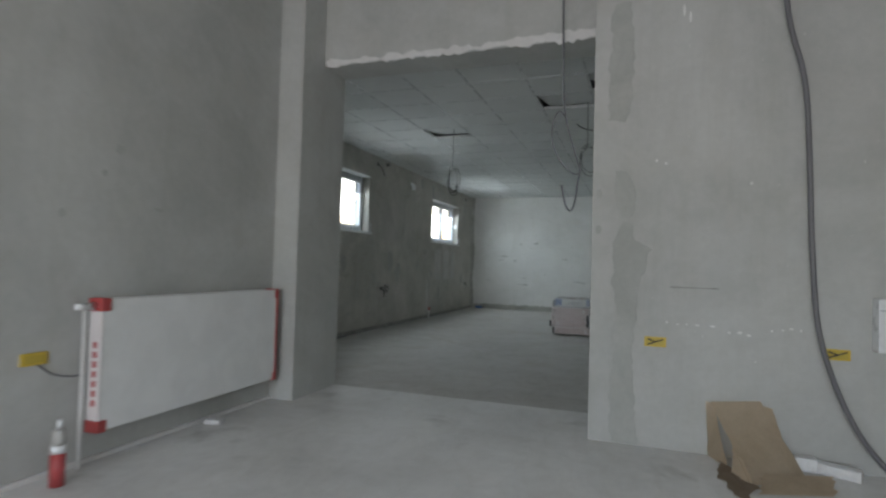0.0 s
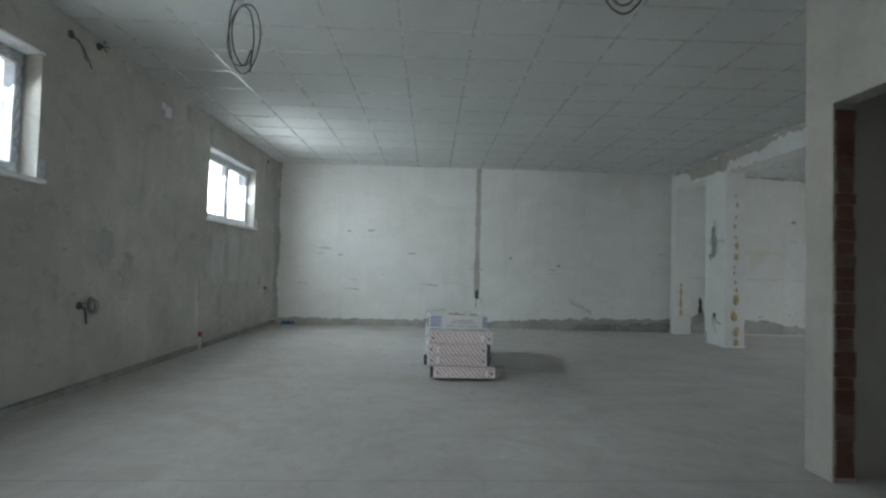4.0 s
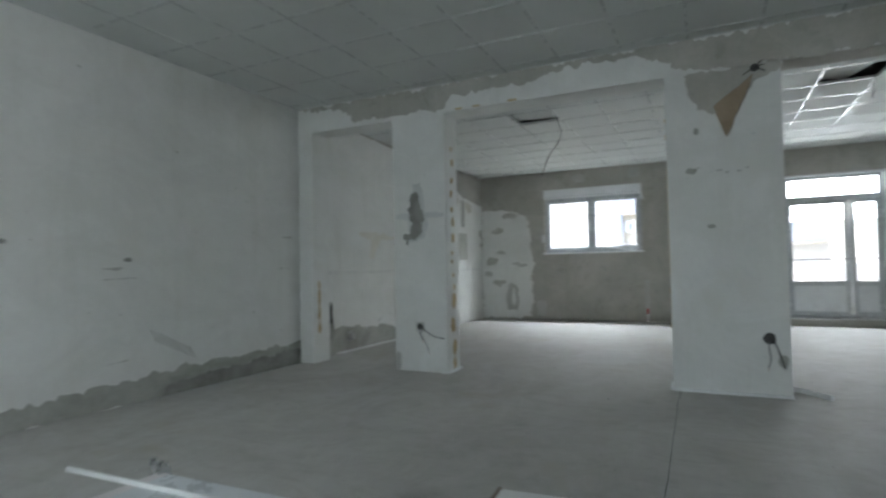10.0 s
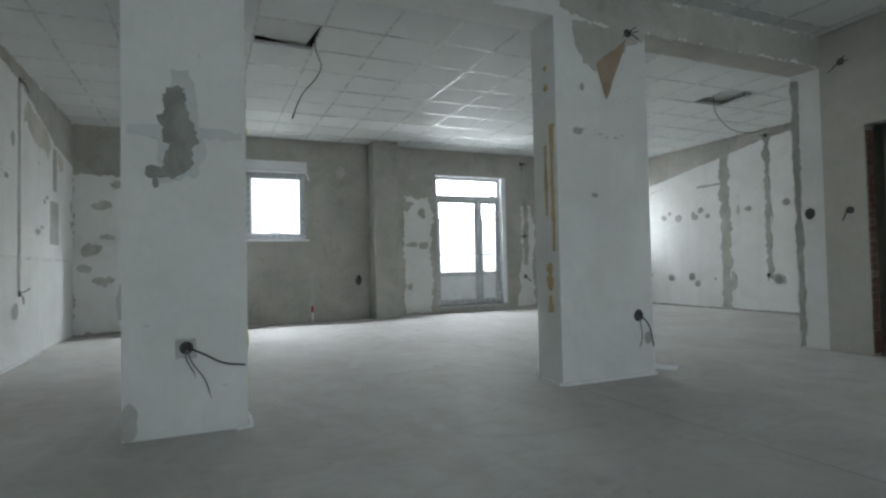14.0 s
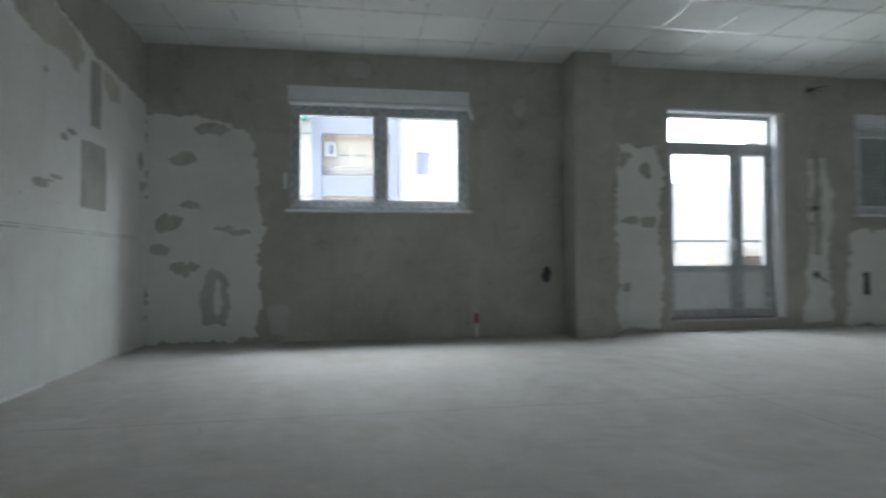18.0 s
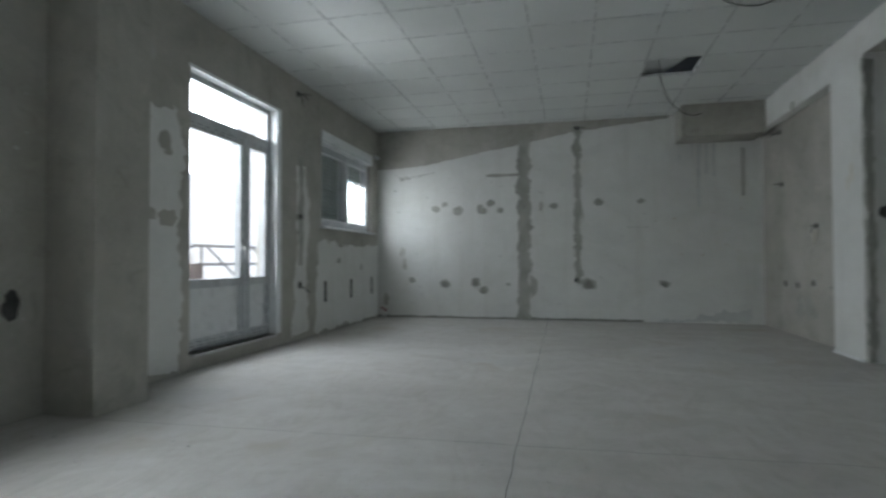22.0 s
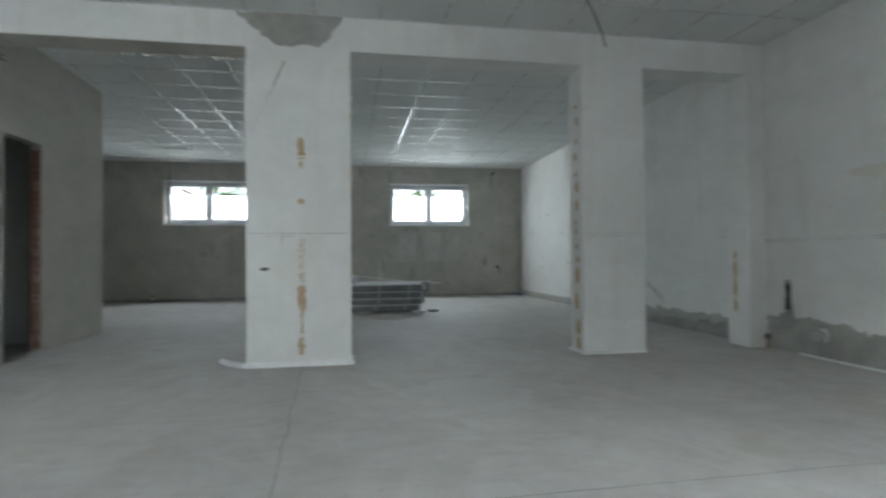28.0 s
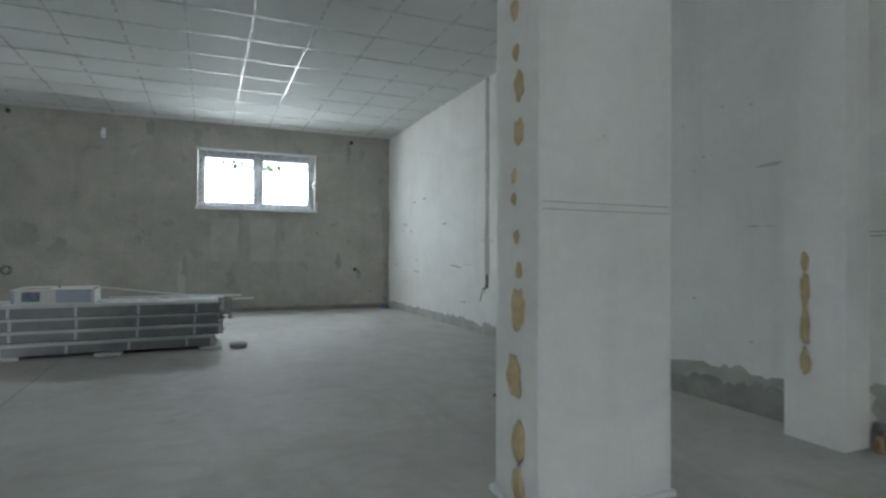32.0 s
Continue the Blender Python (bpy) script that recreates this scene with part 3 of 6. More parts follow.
def apartment_house():
    h = thing("apartment_house", 31, 12, -1.2, "pale apartment house across the street with blue-grey loggias", "building")
    # white front south of the loggia bay, with a few small windows
    panes = [(a, a + 0.75, z, z + 1.2) for a in (-0.15, -7.5, -12.0) for z in (3.2, 6.1, 9.0, 11.9)]
    part("wall", slab("x", 0, 0.4, -20, 1.45, 0, 16, panes), FACADE, h)
    for a, b, z, zt in panes:
        w = part("window", ring(0.06, 0.14, a, b, z, zt, 0.07), PVC, h)
        part("pane", boxmesh(0.09, 0.1, a + 0.07, b - 0.07, z + 0.07, zt - 0.07), BLUEGREY, w)
    part("wall_back", boxmesh(1.3, 9, -20, 12, 0, 16), FACADE, h)
    part("roof", boxmesh(-0.3, 9.2, -20.3, 12.3, 16, 16.3, 0.03), FACADE, h)
    # the loggia bay: two pilasters, parapet bands and deep recesses
    part("pilaster", boxmesh(-0.12, 1.3, 1.45, 1.85, 0, 16), BLUEGREY, h)
    part("pilaster", boxmesh(-0.12, 1.3, 4.96, 5.42, 0, 16), BLUEGREY, h)
    for k in range(5):
        z = 0.25 + 2.9 * k
        part("parapet_band", boxmesh(-0.10, 0.10, 1.85, 4.96, z - 0.95, z, 0.01), BLUEGREY, h)
        part("loggia_floor", boxmesh(0.10, 1.29, 1.85, 4.96, z - 0.95, z - 0.75), CREAM, h)
        part("loggia_back", boxmesh(0.52, 0.60, 1.85, 4.96, z - 0.75, z + 1.95), CREAM, h)
        for q in range(3):
            part("rail", tube([(0.0, 1.85, z + 0.12 + 0.15 * q), (0.0, 4.96, z + 0.12 + 0.15 * q)], 0.02, 6, 0), STEEL, h)
        for a in (2.2, 2.95, 3.7):
            part("slot", boxmesh(0.505, 0.519, a, a + 0.5, z + 1.05, z + 1.10), TAPE, h)
        u = part("air_conditioner", boxmesh(0.20, 0.515, 4.35, 4.85, z + 0.95, z + 1.6, 0.02), PVC, h)
        part("fan_grille", boxmesh(0.185, 0.199, 4.45, 4.62, z + 1.05, z + 1.5, 0.01), TAPE, u)
        part("white_side_wall", boxmesh(0, 1.29, 5.42, 12, z - 0.95, z + 1.95), FACADE, h)
        part("floor_joint", boxmesh(-0.008, -0.001, 5.42, 12, z - 0.98, z - 0.92), TAPE, h)
        b = part("balcony", boxmesh(-1.5, -0.01, -4.6, -2.2, z + 0.1, z + 1.35, 0.02), BLUEGREY, h)
        part("balcony_soffit", boxmesh(-1.46, -0.02, -4.56, -2.24, z + 0.03, z + 0.095), CREAM, b)
        for q in range(3):
            part("balcony_rail", tube([(-0.05, -2.2, z + 1.5 + 0.2 * q), (-1.5, -2.2, z + 1.5 + 0.2 * q), (-1.5, -4.6, z + 1.5 + 0.2 * q)], 0.025, 6, 0), PVC, b)
    part("awning", boxmesh(-0.5, -0.02, 5.6, 8.0, 8.55, 8.95, 0.03), plain("teal_awning", (0.16, 0.42, 0.36), 0.7), h, "teal awning")


apartment_house()
side = thing("white_house", 19.5, 2.0, -1.2, "plain white rendered house beyond the balcony", "building")
part("wall", boxmesh(-0.2, 6, -9, 6.5, 0, 8.5), FACADE, side)
part("roof", boxmesh(-0.5, 6.3, -9.3, 6.8, 8.5, 8.8, 0.03), ROOF, side)

RAILPAINT = plain("dark_rail_paint", (0.16, 0.16, 0.16), 0.5)
bal = thing("balcony_terrace", 12.6, 10.8, -0.02, "concrete balcony with brick parapet and metal railing", "balcony")
part("deck", boxmesh(-0.93, 1.4, -5.5, 5.5, -0.12, 0.05, 0.01), LEVELLER, bal)
part("parapet", boxmesh(1.25, 1.4, -2.6, 5.5, 0.05, 1.10, 0.01), FACADE, bal)
part("dark_chest", boxmesh(1.0, 1.249, -2.42, -1.92, 0.62, 0.93, 0.01), mottled("weathered_brown", (0.10, 0.085, 0.08), (0.16, 0.135, 0.125), 0.8, 6.0), bal)
part("chest_bracket", boxmesh(1.05, 1.249, -2.38, -1.96, 0.05, 0.62), RAILPAINT, bal)
part("bare_patch", boxmesh(1.23, 1.249, -1.55, -1.35, 0.74, 0.95, 0.004), CREAM, bal)
part("low_kerb", boxmesh(1.25, 1.4, -5.5, -2.601, 0.05, 0.45, 0.01), FACADE, bal)
part("top_rail", tube([(1.32, -2.6, 1.19), (1.32, 5.5, 1.19)], 0.02, 6, 0), RAILPAINT, bal)
for k in range(6):
    part("rail_stud", tube([(1.32, -2.4 + 1.5 * k, 1.10), (1.32, -2.4 + 1.5 * k, 1.185)], 0.014, 6, 0), RAILPAINT, bal)
for z in (0.62, 0.92, 1.22):
    part("rail", tube([(1.32, -5.5, z), (1.32, -2.6, z)], 0.026, 6, 0), RAILPAINT, bal)
for k in range(3):
    part("post", tube([(1.32, -5.4 + 1.3 * k, 0.45), (1.32, -5.4 + 1.3 * k, 1.22)], 0.024, 6, 0), RAILPAINT, bal)
for k in range(2):
    part("brace", tube([(1.29, -5.3 + 1.3 * k, 0.5), (1.29, -4.2 + 1.3 * k, 1.2)], 0.02, 6, 0), RAILPAINT, bal)


def leafy_tree(x, y, height, spread, seed):
    rnd = random.Random(seed)
    tr = thing("tree", x, y, -1.2, "leafy green tree seen through the high window", "tree", "trees behind the house")
    part("trunk", tube([(0, 0, 0), (0.05, 0.02, height * 0.4), (0.0, 0.1, height * 0.8)], 0.14, 8), BARK, tr)
    for k in range(6):
        a = k * 1.05
        part("limb", tube([(0.03, 0.02, height * (0.35 + 0.06 * k)), (math.cos(a) * spread * 0.4, math.sin(a) * spread * 0.4, height * (0.55 + 0.05 * k)), (math.cos(a) * spread * 0.8, math.sin(a) * spread * 0.8, height * (0.62 + 0.05 * k))], 0.04, 6), BARK, tr)
    verts, faces = [], []
    for k in range(2600):
        d = Vector((rnd.gauss(0, 1), rnd.gauss(0, 1), rnd.gauss(0, 1))).normalized()
        r = spread * rnd.uniform(0.35, 1.0) * (0.8 + 0.35 * noise.noise(d * 2.2 + Vector((seed, 0, 0))))
        c = Vector((d.x * r, d.y * r, height * 0.68 + d.z * r * 0.85))
        u = Vector((rnd.uniform(-1, 1), rnd.uniform(-1, 1), rnd.uniform(-0.6, 0.6))).normalized() * rnd.uniform(0.05, 0.1)
        w = u.orthogonal().normalized() * u.length * 0.6
        i = len(verts)
        verts += [c - u, c + w, c + u, c - w]
        faces.append((i, i + 1, i + 2, i + 3))
    me = bpy.data.meshes.new("crown")
    me.from_pydata(verts, [], faces)
    me.materials.append(LEAF)
    cr = new("crown", me)
    cr.parent = tr


leafy_tree(-9.5, 15.5, 5.2, 1.9, 3)
leafy_tree(-8.5, 9.2, 5.0, 1.8, 5)
leafy_tree(-12.0, 12.5, 6.4, 2.3, 8)
nb = thing("neighbour_house", -16, 11, -1.2, "pale neighbouring house with brick trim and tiled roof", "building")
part("wall", boxmesh(-7, 0, -7, 9, 0, 4.6), FACADE, nb)
part("roof", boxmesh(-7.4, 0.5, -7.4, 9.4, 4.6, 5.0, 0.05), ROOF, nb)
part("brick_trim", boxmesh(0.001, 0.06, -2.0, -0.6, 3.2, 4.3), BRICK, nb)

# ---- repairs and marks on the walls ----
def ragged(parent, axis, at, sign, corners, mat, name="plaster_patch", jag=0.02, proud=0.004, step=0.035, seed=0):
    """A thin layer of plaster or mortar with an uneven outline; corners are (along, up) on a wall or (x, y) on a floor."""
    pts = [Vector(c) for c in corners]
    area = sum(a.x * b.y - b.x * a.y for a, b in zip(pts, pts[1:] + pts[:1]))
    if area < 0:
        pts.reverse()
    out = []
    for a, b in zip(pts, pts[1:] + pts[:1]):
        d = b - a
        n = max(1, int(d.length / step))
        side = Vector((d.y, -d.x)).normalized()
        for k in range(n):
            p = a + d * (k / n)
            q = Vector((p.x * 5.0 + seed * 3.1, p.y * 5.0, at))
            w = noise.noise(q) + 0.8 * noise.noise(q * 3.3) + 0.7 * noise.noise(q * 8.0)
            out.append(p + side * jag * w)
    bm = bmesh.new()
    def place(p, d):
        h = at + sign * d
        return Vector((h, p.x, p.y) if axis == "x" else (p.x, h, p.y) if axis == "y" else (p.x, p.y, h))
    normal = place(Vector((0, 0)), 1.0) - place(Vector((0, 0)), 0.0)
    spread, _, tris, *_ = geometry.delaunay_2d_cdt(out, [], [list(range(len(out)))], 1, 1e-5)
    face_verts = [bm.verts.new(place(p, proud)) for p in spread]
    for t in tris:
        f = bm.faces.new([face_verts[k] for k in t])
        f.normal_update()
        if f.normal.dot(normal) < 0:
            f.normal_flip()
    # the feathered rim, a little wider than the face
    mid = sum(out, Vector((0, 0))) / len(out)
    n = len(out)
    rim = [bm.verts.new(place(p, proud)) for p in out]
    foot = []
    for k, p in enumerate(out):
        d = out[(k + 1) % n] - out[k - 1]
        foot.append(bm.verts.new(place(p + Vector((d.y, -d.x)).normalized() * proud * 0.7, 0.0002)))
    for k in range(n):
        f = bm.faces.new((foot[k], foot[(k + 1) % n], rim[(k + 1) % n], rim[k]))
        f.normal_update()
        if f.normal.dot(normal) < 0:
            f.normal_flip()
    return part(name, bm, mat, parent)


def strip(parent, axis, at, sign, u0, u1, z0, z1, mat, name="filled_chase", jag=0.02, proud=0.004, seed=0):
    return ragged(parent, axis, at, sign, [(u0, z0), (u1, z0), (u1, z1), (u0, z1)], mat, name, jag, proud, 0.035, seed)


def blob(parent, axis, at, sign, u, z, ru, rz, mat, name="filled_hole", jag=0.3, proud=0.004, seed=0):
    n = 9
    pts = [(u + ru * math.cos(2 * math.pi * k / n), z + rz * math.sin(2 * math.pi * k / n)) for k in range(n)]
    return ragged(parent, axis, at, sign, pts, mat, name, jag * min(ru, rz), proud, max(0.008, min(ru, rz) * 0.35), seed + u)


def lump(parent, axis, at, sign, u, z, ru, rz, depth, mat, name="foam_lump", seed=0):
    """A domed lump of set foam on a wall."""
    bm = bmesh.new()
    bmesh.ops.create_icosphere(bm, subdivisions=3, radius=1.0)
    for v in bm.verts:
        d = v.co.copy()
        s = 1 + 0.5 * noise.noise(d * 1.7 + Vector((u * 9 + seed, z * 7, 0)))
        h = max(d.z, 0) * depth * s
        a, b = u + d.x * ru * s, z + d.y * rz * s
        v.co = (at + sign * h, a, b) if axis == "x" else (a, at + sign * h, b)
    for f in bm.faces:
        f.smooth = True
    bmesh.ops.recalc_face_normals(bm, faces=bm.faces)
    return part(name, bm, mat, parent)


# near-black colour; on flat hole and slot patches it paints the shade inside
HOLEDARK = mottled("dark_hole", (0.05, 0.05, 0.048), (0.10, 0.10, 0.095), 0.95, 8.0)
DUSTY = mottled("dusty_smear", (0.42, 0.42, 0.41), (0.50, 0.50, 0.49), 0.9, 3.0, 30.0, 0.2)
PALEGREY = mottled("pale_plaster_smear", (0.44, 0.44, 0.415), (0.52, 0.52, 0.495), 0.9, 2.0, 25.0, 0.3)
FAINT = mottled("faint_grey_smear", (0.56, 0.575, 0.565), (0.63, 0.645, 0.635), 0.85, 2.0, 25.0, 0.15, grit=0.25)
CREAMY = mottled("yellowed_stain", (0.665, 0.645, 0.575), (0.72, 0.70, 0.64), 0.85, 3.0)

# north wall, west hall
strip(wall_north, "y", YN, -1, XW, 1.3, -0.02, 0.125, MORTAR, "mortar_band", 0.035, seed=1)
ragged(wall_north, "y", YN, -1, [(1.3, -0.02), (X0, -0.02), (X0, 0.25), (4.2, 0.24), (3.2, 0.21), (2.2, 0.16), (1.3, 0.125)], MORTAR, "mortar_band", 0.04, seed=2)
ragged(wall_north, "y", YN, -1, [(3.3, -0.02), (X0, -0.02), (X0, 0.17), (4.4, 0.16), (3.4, 0.10)], DARKMORTAR, "damp_band", 0.04, 0.006, seed=3)
strip(wall_north, "y", YN, -1, 1.35, 1.44, 0.62, CEIL, MORTAR, jag=0.018, seed=4)
strip(wall_north, "y", YN, -1, 1.365, 1.425, 0.60, CEIL - 0.05, GREY, "open_chase", 0.018, 0.006, seed=5)
blob(wall_north, "y", YN, -1, 1.40, 0.68, 0.035, 0.075, HOLEDARK, "socket_hole", proud=0.007)
for u, z, ru, rz in ((-1.124, 1.83, 0.035, 0.014), (-0.70, 1.85, 0.07, 0.012), (-1.28, 1.36, 0.05, 0.008), (0.1, 1.42, 0.08, 0.006), (3.0, 1.25, 0.04, 0.02), (2.05, 1.38, 0.03, 0.02)):
    blob(wall_north, "y", YN, -1, u, z, ru, rz, DARKMORTAR, "chip", proud=0.003)
for k in range(9):
    u = 3.22 + 0.05 * k
    ragged(wall_north, "y", YN, -1, [(u, 0.62 - 0.025 * k), (u + 0.008, 0.62 - 0.025 * k), (u + 0.07, 0.50 - 0.025 * k), (u + 0.062, 0.50 - 0.025 * k)], DARKMORTAR, "scribble", 0.004, 0.0025, 0.02, k)
rnd = random.Random(12)
for k in range(14):
    u, z = rnd.uniform(-2.2, 5.0), rnd.uniform(0.3, 1.6)
    ragged(wall_north, "y", YN, -1, [(u, z), (u + rnd.uniform(0.1, 0.5), z + rnd.uniform(-0.03, 0.03)), (u + 0.2, z + 0.012)], PALEGREY, "scrape", 0.01, 0.002, 0.03, k)
ragged(wall_north, "y", YN, -1, [(XW, 0.1), (XW + 0.10, 0.1), (XW + 0.05, 0.8), (XW + 0.09, 1.6), (XW + 0.05, 2.3), (XW + 0.08, CEIL), (XW, CEIL)], MORTAR, "corner_fill", 0.03, 0.005, seed=7)

# north wall, east hall
ragged(wall_north, "y", YN, -1, [(6.55, CEIL), (7.9, 3.06), (8.8, 2.96), (9.9, 2.72), (10.3, 2.60), (XE, 2.50), (XE, CEIL)], GREY, "grey_plaster", 0.03, seed=8)
BEIGE = mottled("beige_smear", (0.50, 0.48, 0.42), (0.60, 0.585, 0.53), 0.9, 3.5, 25.0, 0.2, grit=0.3)
SMOKY = mottled("smoky_smear", (0.40, 0.395, 0.355), (0.53, 0.525, 0.49), 0.9, 5.0, 30.0, 0.2, grit=0.3)
ragged(wall_north, "y", YN, -1, [(8.95, 2.66), (9.35, 2.44), (9.75, 2.42), (9.98, 2.36), (10.08, 2.50), (9.98, 2.66), (9.5, 2.76), (9.1, 2.84)], BEIGE, "smear", 0.05, 0.0035, seed=108)
ragged(wall_north, "y", YN, -1, [(10.40, 2.40), (10.60, 2.30), (10.75, 2.34), (10.72, 2.46), (10.45, 2.52)], BEIGE, "smear", 0.04, 0.0035, seed=109)
ragged(wall_north, "y", YN, -1, [(8.98, 2.60), (9.3, 2.52), (9.35, 2.62), (9.1, 2.74)], SMOKY, "smear", 0.05, 0.0045, seed=110)
for u, z, ru, rz in ((9.70, 1.48, 0.09, 0.014), (9.62, 1.44, 0.05, 0.01), (9.92, 1.86, 0.07, 0.016), (9.55, 2.22, 0.03, 0.02), (11.24, 1.88, 0.06, 0.10), (11.26, 1.62, 0.05, 0.05)):
    blob(wall_north, "y", YN, -1, u, z, ru, rz, SMOKY, "scuff", 0.6, 0.004)
strip(wall_north, "y", YN, -1, 8.76, 8.84, 0.72, 2.97, MORTAR, jag=0.02, proud=0.006, seed=9)
strip(wall_north, "y", YN, -1, 10.06, 10.475, 1.297, 1.84, MORTAR, "filled_box", 0.01, 0.005, seed=10)
strip(wall_north, "y", YN, -1, 10.21, 10.375, 1.985, 2.53, MORTAR, "filled_chase", 0.012, 0.006, seed=11)
blob(wall_north, "y", YN, -1, 8.6, 2.30, 0.06, 0.07, MORTAR)
blob(wall_north, "y", YN, -1, 8.69, 0.54, 0.09, 0.07, MORTAR)
ragged(wall_north, "y", YN, -1, [(7.96, 0.0), (8.14, 0.0), (8.12, 0.68), (7.97, 0.68)], MORTAR, "filled_chase", 0.03, 0.005, seed=12)
blob(wall_north, "y", YN, -1, 8.04, 0.60, 0.05, 0.05, HOLEDARK, "socket_hole", proud=0.007)
ragged(wall_north, "y", YN, -1, [(X1, -0.02), (8.0, -0.02), (8.0, 0.16), (7.2, 0.27), (6.5, 0.32), (5.95, 0.33), (5.70, 0.36), (X1, 0.30)], MORTAR, "mortar_band", 0.05, seed=13)
ragged(wall_north, "y", YN, -1, [(5.77, 0.3), (5.92, 0.3), (5.88, 0.52), (5.855, 0.70), (5.80, 0.70), (5.79, 0.5)], DARKMORTAR, "damp_streak", 0.02, 0.006, seed=14)
strip(wall_north, "y", YN, -1, 5.80, 5.86, 0.42, 0.66, HOLEDARK, "open_chase", 0.012, 0.008, seed=15)
ragged(wall_north, "y", YN, -1, [(6.5, 1.66), (7.0, 1.70), (7.6, 1.62), (7.1, 1.58), (6.9, 1.30), (6.8, 1.30), (6.85, 1.60)], CREAMY, "stain", 0.03, 0.002, seed=16)
for u, z, ru, rz in ((7.7, 2.25, 0.05, 0.03), (8.4, 1.9, 0.06, 0.025), (9.5, 1.41, 0.10, 0.03), (9.8, 1.80, 0.05, 0.03)):
    blob(wall_north, "y", YN, -1, u, z, ru, rz, MORTAR, "chip", proud=0.003)
for z in (1.105, 1.083):
    strip(wall_north, "y", YN, -1, X1, 11.2, z, z + 0.003, DUSTY, "pencil_line", 0.004, 0.0018, seed=17)

# east wall: old white paint showing through, filled holes
ragged(wall_east, "x", XE, -1, [(YN, 0.02), (16.26, 0.05), (16.23, 1.1), (16.28, 1.75), (16.35, 2.22), (16.62, 2.33), (16.9, 2.40), (YN, 2.38)], WHITE, "old_paint", 0.06, seed=20)
for u, z, ru, rz in ((17.02, 1.92, 0.14, 0.07), (17.16, 1.27, 0.13, 0.16), (16.95, 1.45, 0.10, 0.06), (17.02, 0.78, 0.14, 0.12), (16.72, 2.25, 0.18, 0.08), (17.25, 0.98, 0.10, 0.06), (16.45, 1.16, 0.12, 0.05), (16.62, 1.2, 0.1, 0.05)):
    blob(wall_east, "x", XE, -1, u, z, ru * 1.0, rz * 0.75, SMOKY if ru > 0.12 else PALEGREY, "smear", 0.7, 0.0065)
ragged(wall_east, "x", XE, -1, [(16.58, 0.20), (16.82, 0.20), (16.86, 0.5), (16.72, 0.82), (16.60, 0.72), (16.56, 0.45)], PALEGREY, "smear", 0.05, 0.0065, seed=21)
blob(wall_east, "x", XE, -1, 16.67, 0.48, 0.04, 0.2, WHITE, "smear", 0.4, 0.009)
ragged(wall_east, "x", XE, -1, [(12.2, 0.02), (11.70, 0.05), (11.64, 0.7), (11.72, 1.1), (11.63, 1.9), (11.72, 2.24), (11.95, 2.16), (12.2, 2.25)], WHITE, "old_paint", 0.05, seed=22)
for u, z, ru, rz in ((12.08, 1.32, 0.10, 0.05), (11.82, 1.30, 0.10, 0.06), (12.12, 2.05, 0.07, 0.12), (11.85, 1.9, 0.05, 0.1), (12.12, 0.52, 0.05, 0.08)):
    blob(wall_east, "x", XE, -1, u, z, ru * 1.1, rz * 0.7, GREY, "smear", 1.0, 0.0065)
ragged(wall_east, "x", XE, -1, [(9.78, 0.05), (9.38, 0.05), (9.42, 0.9), (9.36, 1.5), (9.45, 2.12), (9.70, 2.10), (9.66, 1.2)], WHITE, "old_paint", 0.05, seed=23)
strip(wall_east, "x", XE, -1, 9.52, 9.62, 0.9, 2.2, MORTAR, "filled_chase", 0.03, 0.0065, seed=24)
ragged(wall_east, "x", XE, -1, [(9.18, 0.03), (YS, 0.03), (YS, 1.20), (8.2, 1.17), (9.12, 1.22)], WHITE, "old_paint", 0.05, seed=25)
for u in (8.89, 8.01, 7.15):
    strip(wall_east, "x", XE, -1, u - 0.035, u + 0.035, 0.40, 0.68, HOLEDARK, "radiator_slot", 0.008, 0.008, seed=u)
for u, z, ru, rz in ((8.45, 0.95, 0.05, 0.04), (7.6, 0.85, 0.04, 0.05), (9.6, 0.66, 0.06, 0.05), (9.6, 1.48, 0.10, 0.06)):
    blob(wall_east, "x", XE, -1, u, z, ru, rz, MORTAR, "filled_hole", 0.4, 0.007)
blob(wall_east, "x", XE, -1, 13.084, 0.69, 0.05, 0.09, HOLEDARK, "socket_hole", 0.3, 0.006)
strip(wall_east, "x", XE, -1, 13.88, 13.97, 0.1, 0.82, PALEGREY, "filled_chase", 0.015, 0.004, seed=26)
strip(wall_east, "x", XE, -1, 15.95, 16.15, 0.06, 0.40, PALEGREY, "smear", 0.04, 0.004, seed=27)
for u, z, ru, rz in ((15.2, 2.95, 0.14, 0.09), (14.1, 2.95, 0.12, 0.1), (13.4, 2.6, 0.08, 0.12), (12.05, 2.6, 0.1, 0.08)):
    blob(wall_east, "x", XE, -1, u, z, ru, rz, PALEGREY, "smear", 0.5, 0.003)

# south wall
ragged(wall_south, "y", YS, 1, [(XE, 2.49), (10.7, 2.52), (9.85, 2.66), (8.9, 2.82), (8.1, 2.97), (6.7, 3.10), (6.7, CEIL), (XE, CEIL)], GREY, "grey_plaster", 0.015, seed=30)
strip(wall_south, "y", YS, 1, 8.79, 8.985, 0.0, 2.85, MORTAR, jag=0.045, proud=0.005, seed=31)
strip(wall_south, "y", YS, 1, 8.985, 9.50, 2.30, 2.345, MORTAR, "filled_chase", 0.01, 0.005, seed=32)
strip(wall_south, "y", YS, 1, 8.01, 8.10, 0.60, 3.02, MORTAR, jag=0.042, proud=0.005, seed=33)
ragged(wall_south, "y", YS, 1, [(8.79, 0.35), (8.79, 0.7), (8.68, 0.62), (8.70, 0.42)], MORTAR, "filled_hole", 0.02, 0.006, seed=34)
